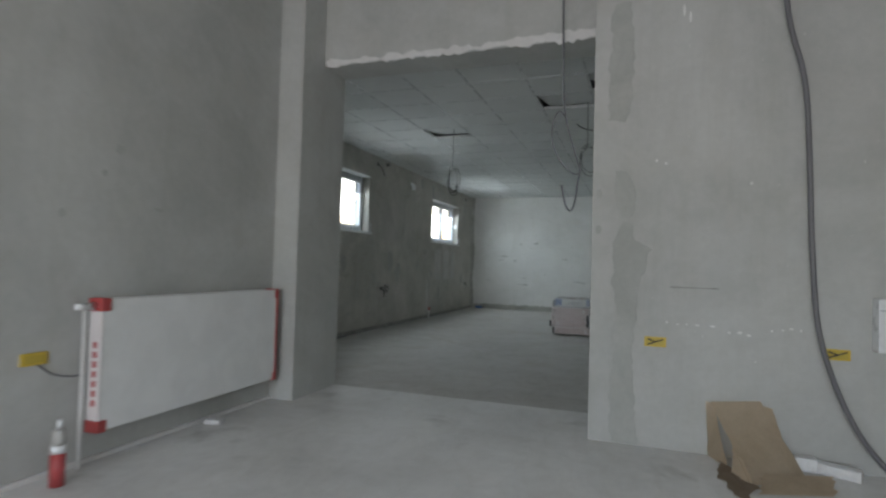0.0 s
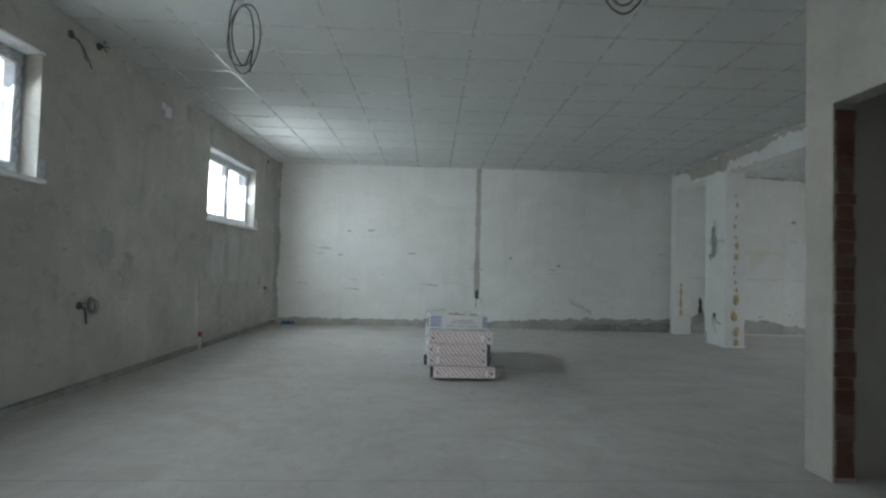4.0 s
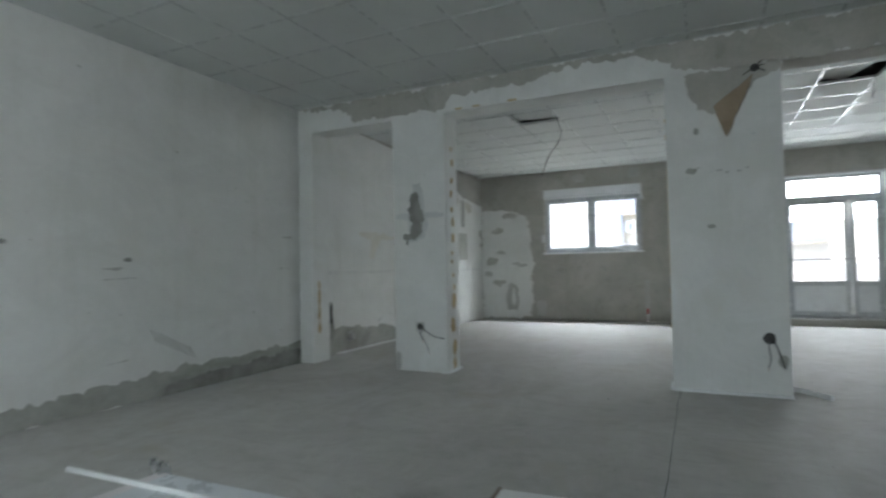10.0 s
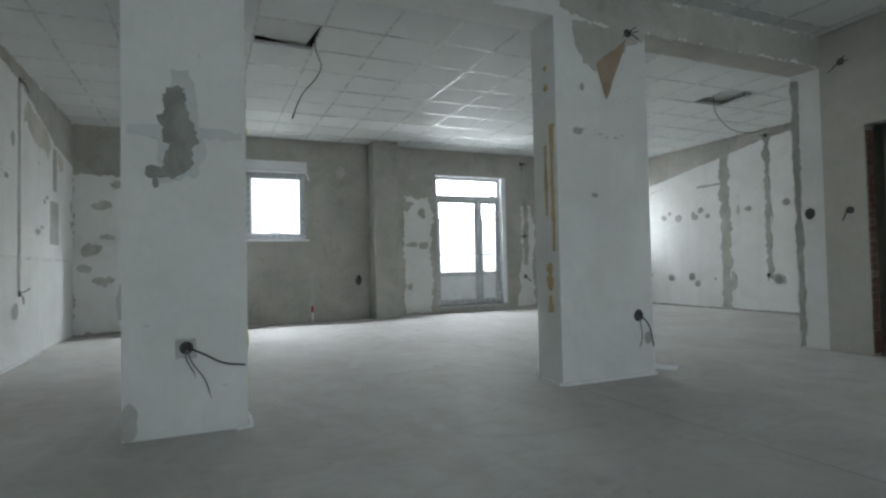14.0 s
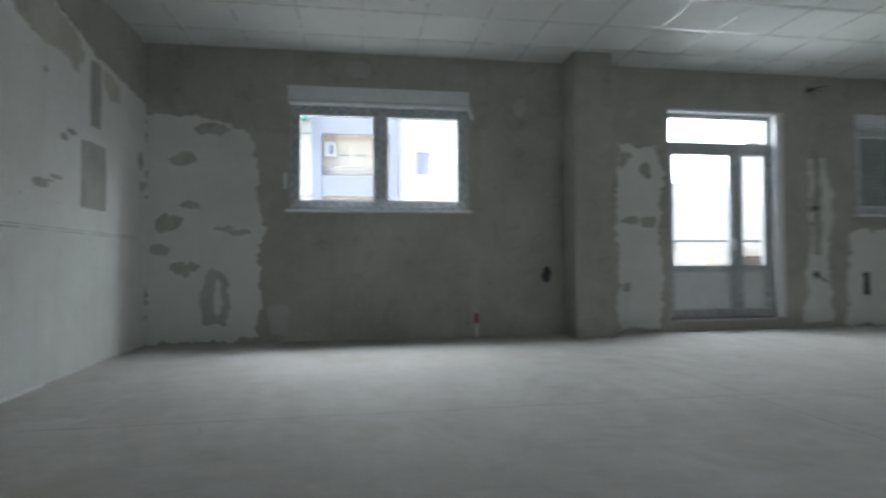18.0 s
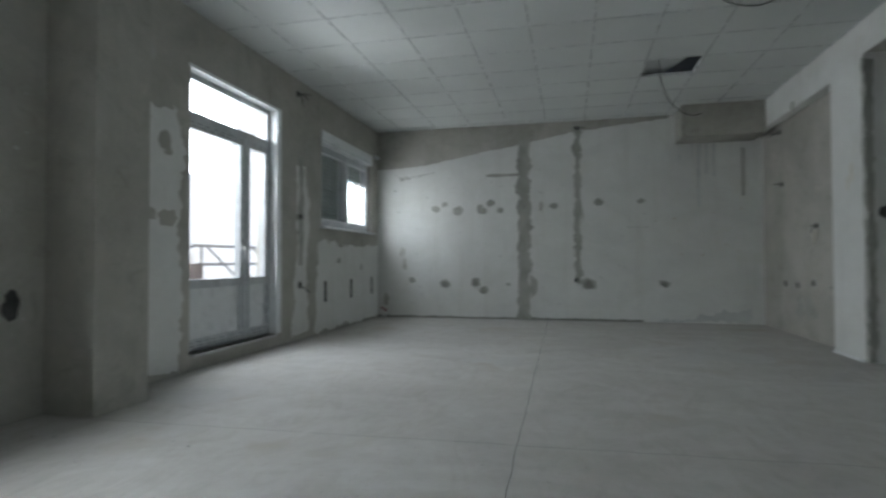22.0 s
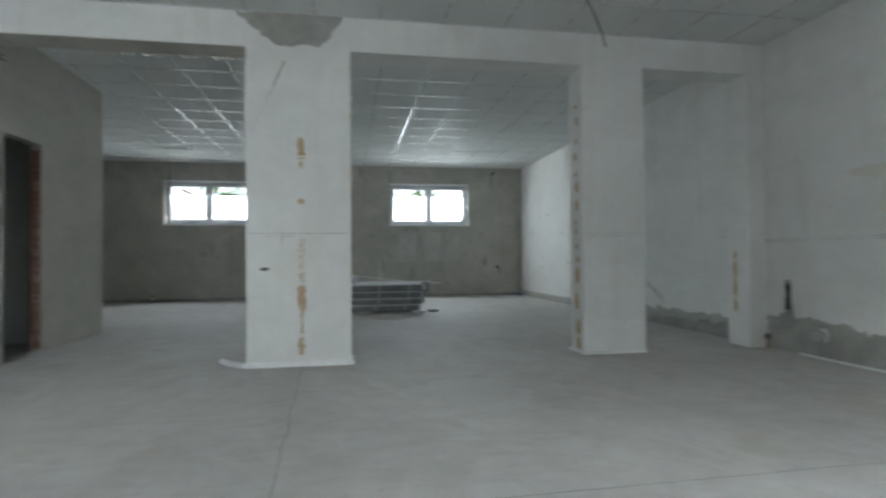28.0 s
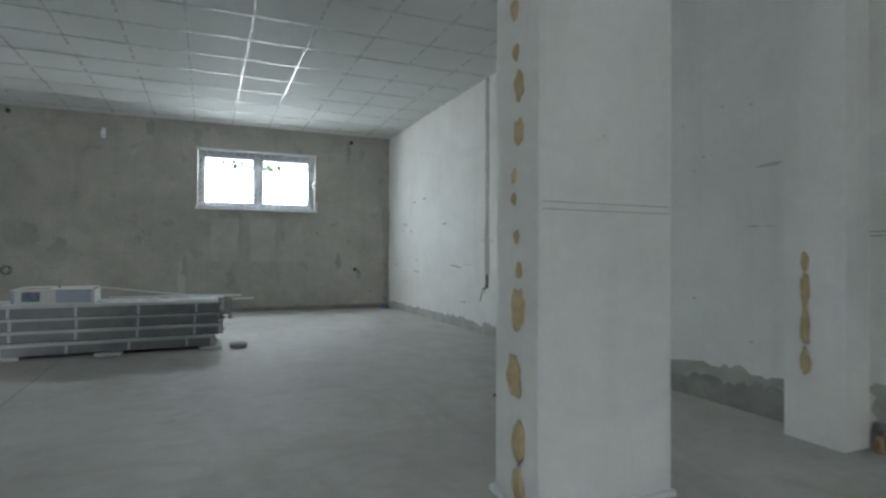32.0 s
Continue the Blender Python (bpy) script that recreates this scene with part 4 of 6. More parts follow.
for u, z, r in ((10.35, 1.80, 0.07), (10.19, 1.88, 0.05), (9.98, 1.77, 0.075), (9.57, 1.75, 0.07), (9.43, 1.88, 0.08), (9.27, 1.76, 0.06), (9.6, 1.82, 0.05), (8.42, 1.80, 0.06), (7.73, 1.84, 0.065), (7.11, 1.85, 0.06), (10.19, 0.57, 0.09), (9.67, 0.58, 0.08), (9.55, 0.46, 0.07), (7.90, 0.57, 0.12), (6.79, 0.58, 0.075), (10.75, 0.62, 0.06), (9.15, 0.56, 0.03)):
    blob(wall_south, "y", YS, 1, u, z, r, r * 0.8, MORTAR, "filled_hole", 0.45, 0.006)
    if z < 1 and r > 0.06:
        blob(wall_south, "y", YS, 1, u, z - 0.01, r * 0.55, r * 0.5, DARKMORTAR, "filled_hole", 0.4, 0.009)
strip(wall_south, "y", YS, 1, 7.1, XE, -0.01, 0.03, DARKMORTAR, "base_gap", 0.012, 0.004, seed=36)
ragged(wall_south, "y", YS, 1, [(6.9, 0.02), (5.6, 0.02), (5.6, 0.22), (6.1, 0.16), (6.5, 0.05)], FAINT, "damp_band", 0.05, 0.004, seed=37)
for u, z, ru, rz in ((10.93, 1.10, 0.05, 0.09), (10.88, 0.90, 0.035, 0.11), (8.62, 1.80, 0.022, 0.10), (7.98, 1.62, 0.02, 0.09), (11.22, 0.30, 0.05, 0.10)):
    blob(wall_south, "y", YS, 1, u, z, ru, rz, SMOKY, "smear", 0.5, 0.004)
rnd = random.Random(40)
for k in range(9):
    u = 5.98 + rnd.uniform(0, 0.65)
    strip(wall_south, "y", YS, 1, u, u + rnd.uniform(0.008, 0.03), rnd.uniform(1.7, 2.5), 2.68, FAINT, "drip", 0.012, 0.003, seed=40 + k)
strip(wall_south, "y", YS, 1, 5.67, 5.70, 1.89, 2.60, MORTAR, "filled_chase", 0.01, 0.005, seed=48)

# beam: mortar over broken paint
ragged(beam, "x", X0, -1, [(YN, CEIL), (16.75, 3.05), (16.6, 2.90), (15.9, 2.875), (15.42, 2.87), (15.3, 2.98), (14.4, 3.01), (13.85, 3.085), (13.3, 3.05), (13.05, 2.87), (12.9, SOFF), (9.95, SOFF), (9.95, CEIL)], GREY, "grey_mortar", 0.05, 0.004, 0.025, seed=50)
ragged(beam, "x", X1, 1, [(12.15, CEIL), (12.35, 2.95), (12.5, 2.84), (12.88, 2.85), (12.98, 3.0), (13.08, CEIL)], MORTAR, "mortar_patch", 0.03, seed=51)
blob(beam, "x", X1, 1, 8.3, 2.80, 0.06, 0.06, MORTAR, "mortar_patch")
for u in (14.6, 15.0, 15.2):
    blob(beam, "x", X0, -1, u, SOFF + 0.018, 0.05, 0.010, FOAM, "rust_stain", 0.8, 0.002)

ragged(beam, "z", SOFF, -1, [(X0 + 0.01, 9.95), (X1 - 0.012, 9.95), (X1 - 0.012, 12.22), (X0 + 0.01, 12.22)], GREY, "bare_soffit", 0.012, 0.003, seed=52)

# pier 1
ragged(pier_1, "x", X0, -1, [(15.78, 2.06), (15.70, 2.08), (15.64, 1.85), (15.61, 1.60), (15.66, 1.45), (15.84, 1.42), (15.83, 1.70)], FAINT, "smear", 0.03, 0.002, seed=59)
ragged(pier_1, "x", X0, -1, [(15.80, 1.95), (15.71, 1.97), (15.67, 1.80), (15.64, 1.64), (15.69, 1.48), (15.76, 1.42), (15.83, 1.45), (15.79, 1.60), (15.81, 1.80)], DARKMORTAR, "mortar_patch", 0.04, 0.005, 0.015, seed=60)
blob(pier_1, "x", X0, -1, 15.865, 1.49, 0.05, 0.035, DARKMORTAR, "mortar_patch", 0.5, 0.005)
blob(pier_1, "x", X0, -1, 15.86, 1.425, 0.012, 0.03, DARKMORTAR, "mortar_patch", 0.5, 0.005)
strip(pier_1, "x", X0, -1, 15.40, 16.0, 1.69, 1.74, FAINT, "smear", 0.02, 0.003, seed=61)
strip(pier_1, "x", X0, -1, 15.66, 15.765, 0.435, 0.54, PALEGREY, "socket_plate", 0.006, 0.006, seed=62)
blob(pier_1, "x", X0, -1, 15.71, 0.49, 0.035, 0.035, HOLEDARK, "socket_hole", 0.2, 0.009)
blob(pier_1, "x", X0, -1, 15.995, 0.10, 0.035, 0.10, PALEGREY, "smear", 0.4, 0.004)
for z, r in ((2.45, 0.02), (2.3, 0.03), (2.1, 0.025), (1.95, 0.03), (1.78, 0.025), (1.64, 0.04), (1.46, 0.045), (1.29, 0.022), (1.2, 0.018), (1.05, 0.022), (0.92, 0.025), (0.77, 0.06), (0.50, 0.062), (0.25, 0.06), (0.09, 0.05)):
    lump(pier_1, "y", 15.383, -1, 5.40 + 0.02 * math.sin(z * 9), z, r * 0.8, r * 1.3, 0.014, FOAM)
for z in (1.150, 1.178):
    strip(pier_1, "x", X1, 1, 15.40, 16.02, z, z + 0.0025, DUSTY, "pencil_line", 0.001, 0.001)

# pier 2
WEDGE = mottled("brown_board", (0.30, 0.235, 0.165), (0.37, 0.29, 0.21), 0.85, 5.0, 50.0, 0.2)
ragged(pier_2, "x", X0, -1, [(12.98, SOFF), (12.93, 2.60), (12.80, 2.46), (12.66, 2.44), (12.55, 2.55), (12.45, 2.68), (12.27, 2.74), (12.26, SOFF)], GREY, "mortar_patch", 0.035, seed=65)
ragged(pier_2, "x", X0, -1, [(12.75, 2.50), (12.66, 2.23), (12.50, 2.60), (12.44, 2.74), (12.56, 2.64)], WEDGE, "cardboard_wedge", 0.008, 0.012, seed=66)
blob(pier_2, "x", X0, -1, 12.396, 0.49, 0.045, 0.045, HOLEDARK, "socket_hole", 0.2, 0.008)
for k in range(6):
    u = 12.5 + 0.07 * k + 0.02 * math.sin(k * 4.1)
    strip(pier_2, "x", X0, -1, u, u + 0.03 + 0.02 * math.sin(k * 2.7), 1.94 + 0.03 * math.sin(k * 5.3), 1.947 + 0.03 * math.sin(k * 5.3), PALEGREY, "scribble", 0.010, 0.002, seed=k)
for u, z, ru, rz in ((12.95, 1.95, 0.05, 0.03), (12.9, 2.3, 0.02, 0.03), (12.3, 0.3, 0.03, 0.05), (12.8, 1.45, 0.03, 0.015)):
    blob(pier_2, "x", X0, -1, u, z, ru, rz, MORTAR, "chip", 0.4, 0.004)
for u, z0, z1, w in ((5.385, 1.30, 1.85, 0.035), (5.30, 1.02, 2.0, 0.045)):
    ragged(pier_2, "y", 13.15, 1, [(u - w / 2, z1), (u + w / 2, z1), (u + w / 5, z0), (u - w / 5, z0)], FOAM, "foam_streak", 0.012, 0.008, 0.03, u)
for z, r in ((0.88, 0.05), (0.78, 0.06), (0.65, 0.03), (0.58, 0.045), (2.3, 0.03), (2.45, 0.025)):
    lump(pier_2, "y", 13.15, 1, 5.36, z, r * 0.8, r, 0.015, FOAM)
ragged(pier_2, "x", X1, 1, [(12.709, 0.12), (12.718, 0.12), (12.718, 1.15), (12.711, 1.15)], CREAMY, "foam_streak", 0.010, 0.005, 0.03, 70)
# rust that ran down the pier in short rungs
rnd_rust = random.Random(41)
for z, ru, rz, m in ((1.96, 0.026, 0.075, FOAM), (1.885, 0.034, 0.012, RUST), (1.845, 0.036, 0.009, FOAM), (1.79, 0.016, 0.035, FOAM), (1.46, 0.026, 0.018, FOAM), (0.665, 0.03, 0.05, RUST), (0.575, 0.038, 0.085, RUST), (0.18, 0.027, 0.075, FOAM)):
    blob(pier_2, "x", X1, 1, 12.715 + rnd_rust.gauss(0, 0.003), z, ru, rz, m, "rust_stain", 0.7, 0.0025 + 0.0006 * rnd_rust.random(), z * 7)
for z0, z1, wide in ((0.72, 1.12, 0.019), (0.26, 0.48, 0.011)):
    z = z1
    while z > z0:
        m = RUST if rnd_rust.random() < 0.35 else FOAM
        blob(pier_2, "x", X1, 1, 12.715 + rnd_rust.gauss(0, 0.004), z, wide * rnd_rust.uniform(0.6, 1.3), rnd_rust.uniform(0.005, 0.014), m, "rust_stain", 0.8, 0.003 + 0.0008 * rnd_rust.random(), z * 9)
        z -= rnd_rust.uniform(0.016, 0.034)
ragged(pier_2, "x", X1, 1, [(12.56, 2.71), (12.585, 2.71), (12.45, 2.40), (12.435, 2.40)], PALEGREY, "scratch", 0.008, 0.003, 0.03, 71)
ragged(pier_2, "x", X1, 1, [(12.436, 2.40), (12.447, 2.40), (12.296, 2.07), (12.288, 2.07)], FAINT, "scratch", 0.006, 0.003, 0.03, 75)
for u0, u1, z0, z1 in ((12.60, 12.605, 1.86, 2.10), (12.845, 12.85, 1.88, 2.11), (12.60, 12.85, 2.10, 2.104)):
    strip(pier_2, "x", X1, 1, u0, u1, z0, z1, FAINT, "pencil_line", 0.002, 0.0018)
strip(pier_2, "x", X1, 1, 12.40, 12.66, 1.148, 1.152, PALEGREY, "scuff", 0.006, 0.002, seed=76)
strip(pier_2, "x", X1, 1, 12.545, 12.552, 1.10, 1.20, PALEGREY, "scuff", 0.004, 0.0024, seed=77)
strip(pier_2, "x", X1, 1, 12.26, 13.13, 1.175, 1.178, DUSTY, "pencil_line", 0.003, 0.002)
blob(pier_2, "x", X1, 1, 12.40, 0.86, 0.035, 0.012, HOLEDARK, "chip", 0.3, 0.004)

# pier 3, stub and core walls
strip(pier_3, "y", 9.93, 1, 5.485, 5.545, 0.0, BEAM, MORTAR, "filled_chase", 0.02, 0.006, seed=72)
strip(pier_3, "x", X1, 1, 9.885, 9.926, 0.0, BEAM + 0.03, MORTAR, "filled_chase", 0.022, 0.004, seed=74)
blob(pier_3, "y", 9.93, 1, 5.40, 1.375, 0.05, 0.05, HOLEDARK, "switch_box", 0.15, 0.010)
for u, z, ru, rz in ((9.68, 1.78, 0.04, 0.10), (9.60, 1.68, 0.035, 0.07)):
    blob(pier_3, "x", X1, 1, u, z, ru, rz, CREAMY, "stain", 0.4, 0.003)
blob(wall_core_west, "x", XC, -1, 8.88, 1.355, 0.022, 0.03, HOLEDARK, "socket_hole", 0.25, 0.005)
blob(wall_core_north, "y", YC, 1, 5.0, 1.37, 0.028, 0.028, HOLEDARK, "switch_box", 0.15, 0.006)
for z, ru, rz in ((0.95, 0.02, 0.05), (0.80, 0.025, 0.1), (0.60, 0.025, 0.1), (0.42, 0.025, 0.07)):
    lump(pier_stub, "y", 17.19, -1, 5.35, z, ru, rz, 0.008, FOAM)
for u, z in ((7.62, 0.63), (8.02, 0.62), (8.46, 0.67), (7.55, 1.95)):
    blob(wall_core_east, "x", 5.42, 1, u, z, 0.035, 0.04, HOLEDARK, "socket_hole", 0.25, 0.005)
ragged(wall_core_east, "x", 5.42, 1, [(7.9, 0.25), (8.6, 0.25), (8.5, 0.5), (8.0, 0.45)], MORTAR, "smear", 0.08, 0.003, seed=73)
lump(wall_core_east, "x", 5.42, 1, 8.52, 1.24, 0.05, 0.11, 0.03, CREAMY, "filler_lump")

# west wall: damp marks, filled chases, base strip
strip(wall_west, "x", XW, 1, 13.84, 13.95, 0.0, 0.84, PALEGREY, "filled_chase", 0.015, seed=80)
strip(wall_west, "x", XW, 1, 8.80, 8.90, 0.0, 0.76, PALEGREY, "filled_chase", 0.012, seed=81)
rnd = random.Random(5)
DAMP2 = mottled("damp_plaster", (0.33, 0.33, 0.305), (0.40, 0.40, 0.375), 0.9, 2.5, 22.0, 0.35)
for k in range(26):
    u, z = rnd.uniform(7.6, 17.0), rnd.choice((rnd.uniform(0.5, 1.5), rnd.uniform(0.5, 1.5), rnd.uniform(2.75, 3.0)))
    blob(wall_west, "x", XW, 1, u, z, rnd.uniform(0.03, 0.10), rnd.uniform(0.05, 0.20), DAMP2, "damp_spot", 0.9, 0.002 + 0.0001 * k, k)
for u, w in ((14.35, 0.4), (14.95, 0.4), (15.5, 0.3)):
    strip(wall_west, "x", XW, 1, u, u + w, 0.85, 1.55, PALEGREY, "plaster_panel", 0.02, 0.0065, seed=u)
ragged(wall_west, "x", XW, 1, [(YN, 0.1), (17.30, 0.1), (17.32, 1.0), (17.24, 1.9), (17.20, 2.3), (17.33, 2.5), (17.30, CEIL), (YN, CEIL)], MORTAR, "corner_fill", 0.04, 0.007, seed=82)
structure("baseboard_west", boxmesh(XW, XW + 0.045, YB, YN - 0.006, 0, 0.06, 0.012), DARKMORTAR, "dark mortar cove along the wall base", "base strip")

# entrance walls
DAMP = mottled("damp_repair", (0.375, 0.385, 0.36), (0.44, 0.45, 0.425), 0.9, 2.0, 25.0, 0.3)
ragged(wall_entrance_east, "y", YA, -1, [(1.755, 0.01), (1.92, 0.01), (1.88, 0.65), (1.915, 1.09), (2.0, 1.36), (1.88, 1.42), (1.87, 1.52), (1.81, 1.55), (1.74, 1.40), (1.735, 1.15), (1.775, 0.96), (1.745, 0.43)], DAMP, "damp_repair", 0.018, 0.003, seed=90)
ragged(wall_entrance_east, "y", YA, -1, [(1.76, 1.905), (1.82, 1.90), (1.89, 1.725), (1.875, 1.59), (1.81, 1.575), (1.745, 1.75)], DAMP, "damp_repair", 0.02, 0.003, seed=91)
ragged(wall_entrance_east, "y", YA, -1, [(1.69, 2.255), (1.82, 2.25), (1.86, 2.6), (1.84, 3.1), (1.70, 3.1), (1.71, 2.6)], DAMP, "damp_repair", 0.03, 0.003, seed=94)
for z in (1.75, 1.49):
    blob(wall_entrance_east, "y", YA, -1, 1.64, z, 0.022, 0.032, DAMP, "damp_repair", 0.3, 0.003, z)
strip(wall_entrance_east, "y", YA, -1, 2.12, 2.42, 1.10, 1.104, DARKMORTAR, "scratch", 0.002, 0.002, seed=92)
rnd = random.Random(4)
for k in range(12):
    u = rnd.uniform(2.0, 2.95)
    blob(wall_entrance_east, "y", YA, -1, u, 0.84 + rnd.gauss(0, 0.02), rnd.uniform(0.004, 0.016), rnd.uniform(0.003, 0.006), WHITE, "paint_fleck", 0.4, 0.003, k)
for u, z in ((2.22, 2.95), (2.18, 3.0), (2.08, 1.95), (2.02, 1.97), (2.6, 1.8)):
    blob(wall_entrance_east, "y", YA, -1, u, z, 0.008, 0.04 if z > 2.5 else 0.008, WHITE, "paint_fleck", 0.4, 0.003, u)
ragged(lintel, "y", 6.675, -1, [(-0.83, 3.02), (2.7, 3.02), (2.7, 3.12), (0.6, 3.07), (-0.83, 3.06)], LEVELLER, "chipped_edge", 0.03, seed=93)
rnd = random.Random(9)
for k in range(6):
    blob(wall_entrance_west, "x", XA, 1, rnd.uniform(3.2, 5.9), rnd.uniform(1.05, 2.1), rnd.uniform(0.015, 0.05), rnd.uniform(0.015, 0.03), DAMP, "smudge", 0.9, 0.002, k)

# floor: cracks, joints, dust
CRACK = mottled("floor_crack", (0.09, 0.09, 0.085), (0.14, 0.14, 0.13), 0.95, 9.0)
def crack(x0, y0, x1, y1, w=0.007, wander=0.02, seed=0):
    d = Vector((x1 - x0, y1 - y0))
    side = Vector((-d.y, d.x)).normalized()
    bm = bmesh.new()
    n = max(2, int(d.length / 0.08))
    row = []
    for k in range(n + 1):
        p = Vector((x0, y0)) + d * (k / n) + side * wander * noise.noise(Vector((k * 0.25, seed, 0)))
        ww = w * (0.5 + 0.7 * abs(noise.noise(Vector((k * 0.6, seed + 9, 3)))))
        row.append((bm.verts.new((*(p + side * ww / 2), 0.0015)), bm.verts.new((*(p - side * ww / 2), 0.0015))))
    for a, b in zip(row, row[1:]):
        bm.faces.new((a[0], a[1], b[1], b[0]))
    return part("floor_crack", bm, CRACK, floor)


crack(5.20, 13.10, -2.3, 13.0, 0.007, 0.012, 1)
crack(8.40, 16.9, 8.52, 7.2, 0.006, 0.012, 3)
crack(5.6, 12.72, 11.1, 12.90, 0.005, 0.02, 4)
crack(-2.3, 9.52, 2.75, 9.76, 0.005, 0.012, 5)
rnd = random.Random(21)
FLOORDUST = mottled("floor_dust", (0.475, 0.47, 0.45), (0.52, 0.515, 0.495), 0.8, 1.5, 14.0, 0.15)
for k in range(18):
    u, v = rnd.uniform(-2.0, 10.8), rnd.uniform(7.6, 17.0)
    if XC < u < X1 and v < 10.2 or 5.0 < u < 5.8:
        continue
    r = rnd.uniform(0.15, 0.6)
    pts = [(u + r * rnd.uniform(0.6, 1.2) * math.cos(a), v + r * rnd.uniform(0.3, 0.9) * math.sin(a)) for a in (k2 * 0.7 for k2 in range(9))]
    ragged(floor, "z", 0.0, 1, pts, FLOORDUST, "dust_smear", 0.12, 0.0006 + 0.00001 * k, 0.05, k)


# specks, chips and brush marks scattered over the painted walls, one sheet a wall
def specks(parent, axis, at, sign, u0, u1, z0, z1, count, seed, mat, big=0.012, keep=None):
    rnd2 = random.Random(seed)
    bm = bmesh.new()
    for _ in range(count):
        u, z = rnd2.uniform(u0, u1), rnd2.uniform(z0, z1)
        if keep and not keep(u, z):
            continue
        r, n = big * rnd2.uniform(0.2, 1.0) ** 2, rnd2.choice((5, 6, 7))
        sx, sz = rnd2.uniform(0.7, 2.4), rnd2.uniform(0.5, 1.2)
        ring_ = []
        for k in range(n):
            a, q = 2 * math.pi * k / n, r * rnd2.uniform(0.6, 1.2)
            du, dz, h = q * sx * math.cos(a), q * sz * math.sin(a), at + sign * 0.0022
            ring_.append(bm.verts.new((h, u + du, z + dz) if axis == "x" else (u + du, h, z + dz)))
        bm.faces.new(ring_)
    p = part("specks", bm, mat, parent)
    p["kind"] = "stuff"
    return p


specks(wall_south, "y", YS, 1, 6.8, 11.3, 0.1, 2.4, 110, 3, PALEGREY, 0.015)
specks(wall_south, "y", YS, 1, 5.7, 6.7, 1.0, 2.4, 40, 5, RUST, 0.010)
specks(wall_north, "y", YN, -1, -2.3, 5.1, 0.3, 2.9, 70, 6, PALEGREY, 0.012)
specks(wall_north, "y", YN, -1, 5.7, 11.2, 0.3, 2.5, 70, 7, PALEGREY, 0.012)
specks(wall_north, "y", YN, -1, 7.0, 8.0, 0.28, 0.85, 90, 17, MORTAR, 0.014, keep=lambda u, z: z < 0.35 + 0.5 * math.exp(-((u - 7.5) / 0.28) ** 2))
specks(pier_1, "x", X0, -1, 15.42, 16.0, 0.1, 2.6, 24, 8, FAINT, 0.011)
specks(pier_2, "x", X0, -1, 12.3, 13.1, 0.1, 2.5, 30, 9, FAINT, 0.011)
specks(pier_2, "x", X1, 1, 12.3, 13.1, 0.1, 2.5, 22, 10, FAINT, 0.009)
specks(pier_1, "x", X1, 1, 15.42, 16.0, 0.1, 2.5, 14, 11, FAINT, 0.007)
specks(wall_west, "x", XW, 1, 7.2, 17.2, 0.2, 1.65, 160, 12, DAMP2, 0.03)
specks(wall_west, "x", XW, 1, 7.2, 17.2, 0.2, 1.65, 90, 13, PALEGREY, 0.02)
specks(wall_east, "x", XE, -1, 12.95, 13.9, 0.2, 3.0, 40, 14, PALEGREY, 0.02)
specks(wall_entrance_east, "y", YA, -1, 1.95, 3.7, 0.1, 3.2, 60, 15, WHITE, 0.006)
# pencil cross and brush strokes on the south wall
for u0, u1, z0, z1 in ((7.02, 7.30, 1.448, 1.451), (7.02, 7.023, 1.43, 1.47), (7.297, 7.30, 1.43, 1.47)):
    strip(wall_south, "y", YS, 1, u0, u1, z0, z1, DARKMORTAR, "pencil_line", 0.0004, 0.0018)
for k in range(5):
    u = 10.35 + 0.11 * k
    ragged(wall_south, "y", YS, 1, [(u, 2.43 - 0.02 * k), (u + 0.16, 2.40 - 0.03 * k), (u + 0.20, 2.36), (u + 0.04, 2.39 - 0.02 * k)], PALEGREY, "brush_stroke", 0.02, 0.003, 0.03, k)
for k in range(5):
    u = 7.6 + 0.28 * k
    strip(wall_north, "y", YN, -1, u, u + 0.16, 1.86 + 0.035 * k, 1.872 + 0.036 * k, FAINT, "scrape", 0.010, 0.0024, seed=60 + k)

# ---- bricks in the bare door jambs ----
brick_meshes = []
for k in range(4):
    bm = boxmesh(-0.5, 0.5, -0.5, 0.5, -0.5, 0.5)
    for v in bm.verts:
        v.co += Vector((random.uniform(-0.02, 0.02), random.uniform(-0.03, 0.03), random.uniform(-0.03, 0.03)))
    me = bpy.data.meshes.new("brick")
    bm.to_mesh(me)
    bm.free()
    me.materials.append(BRICK)
    brick_meshes.append(me)


mortar_mesh = brick_meshes[1].copy()
mortar_mesh.materials.clear()
mortar_mesh.materials.append(mottled("dusty_brick", (0.19, 0.125, 0.10), (0.27, 0.19, 0.155), 0.95, 8.0, 40.0, 0.5))


def jamb_bricks(parent, cx, cy, width, deep, along, height):
    """A column of broken brick ends set into a jamb; width runs across the wall."""
    z, k = 0.03, 0
    while z < height - 0.08:
        h = 0.062 if k % 3 else 0.075
        mortar = k % 7 == 3 or random.random() < 0.06
        b = new("mortar_lump" if mortar else "brick", mortar_mesh if mortar else brick_meshes[k % 4])
        b.parent = parent
        sx, sy = (deep, width) if along == "x" else (width, deep)
        b.matrix_basis = Matrix.Translation((cx, cy, z + h / 2)) @ Matrix.Diagonal((sx * random.uniform(0.75, 1.15), sy * random.uniform(0.82, 0.98), h, 1))
        z += h + 0.003
        k += 1


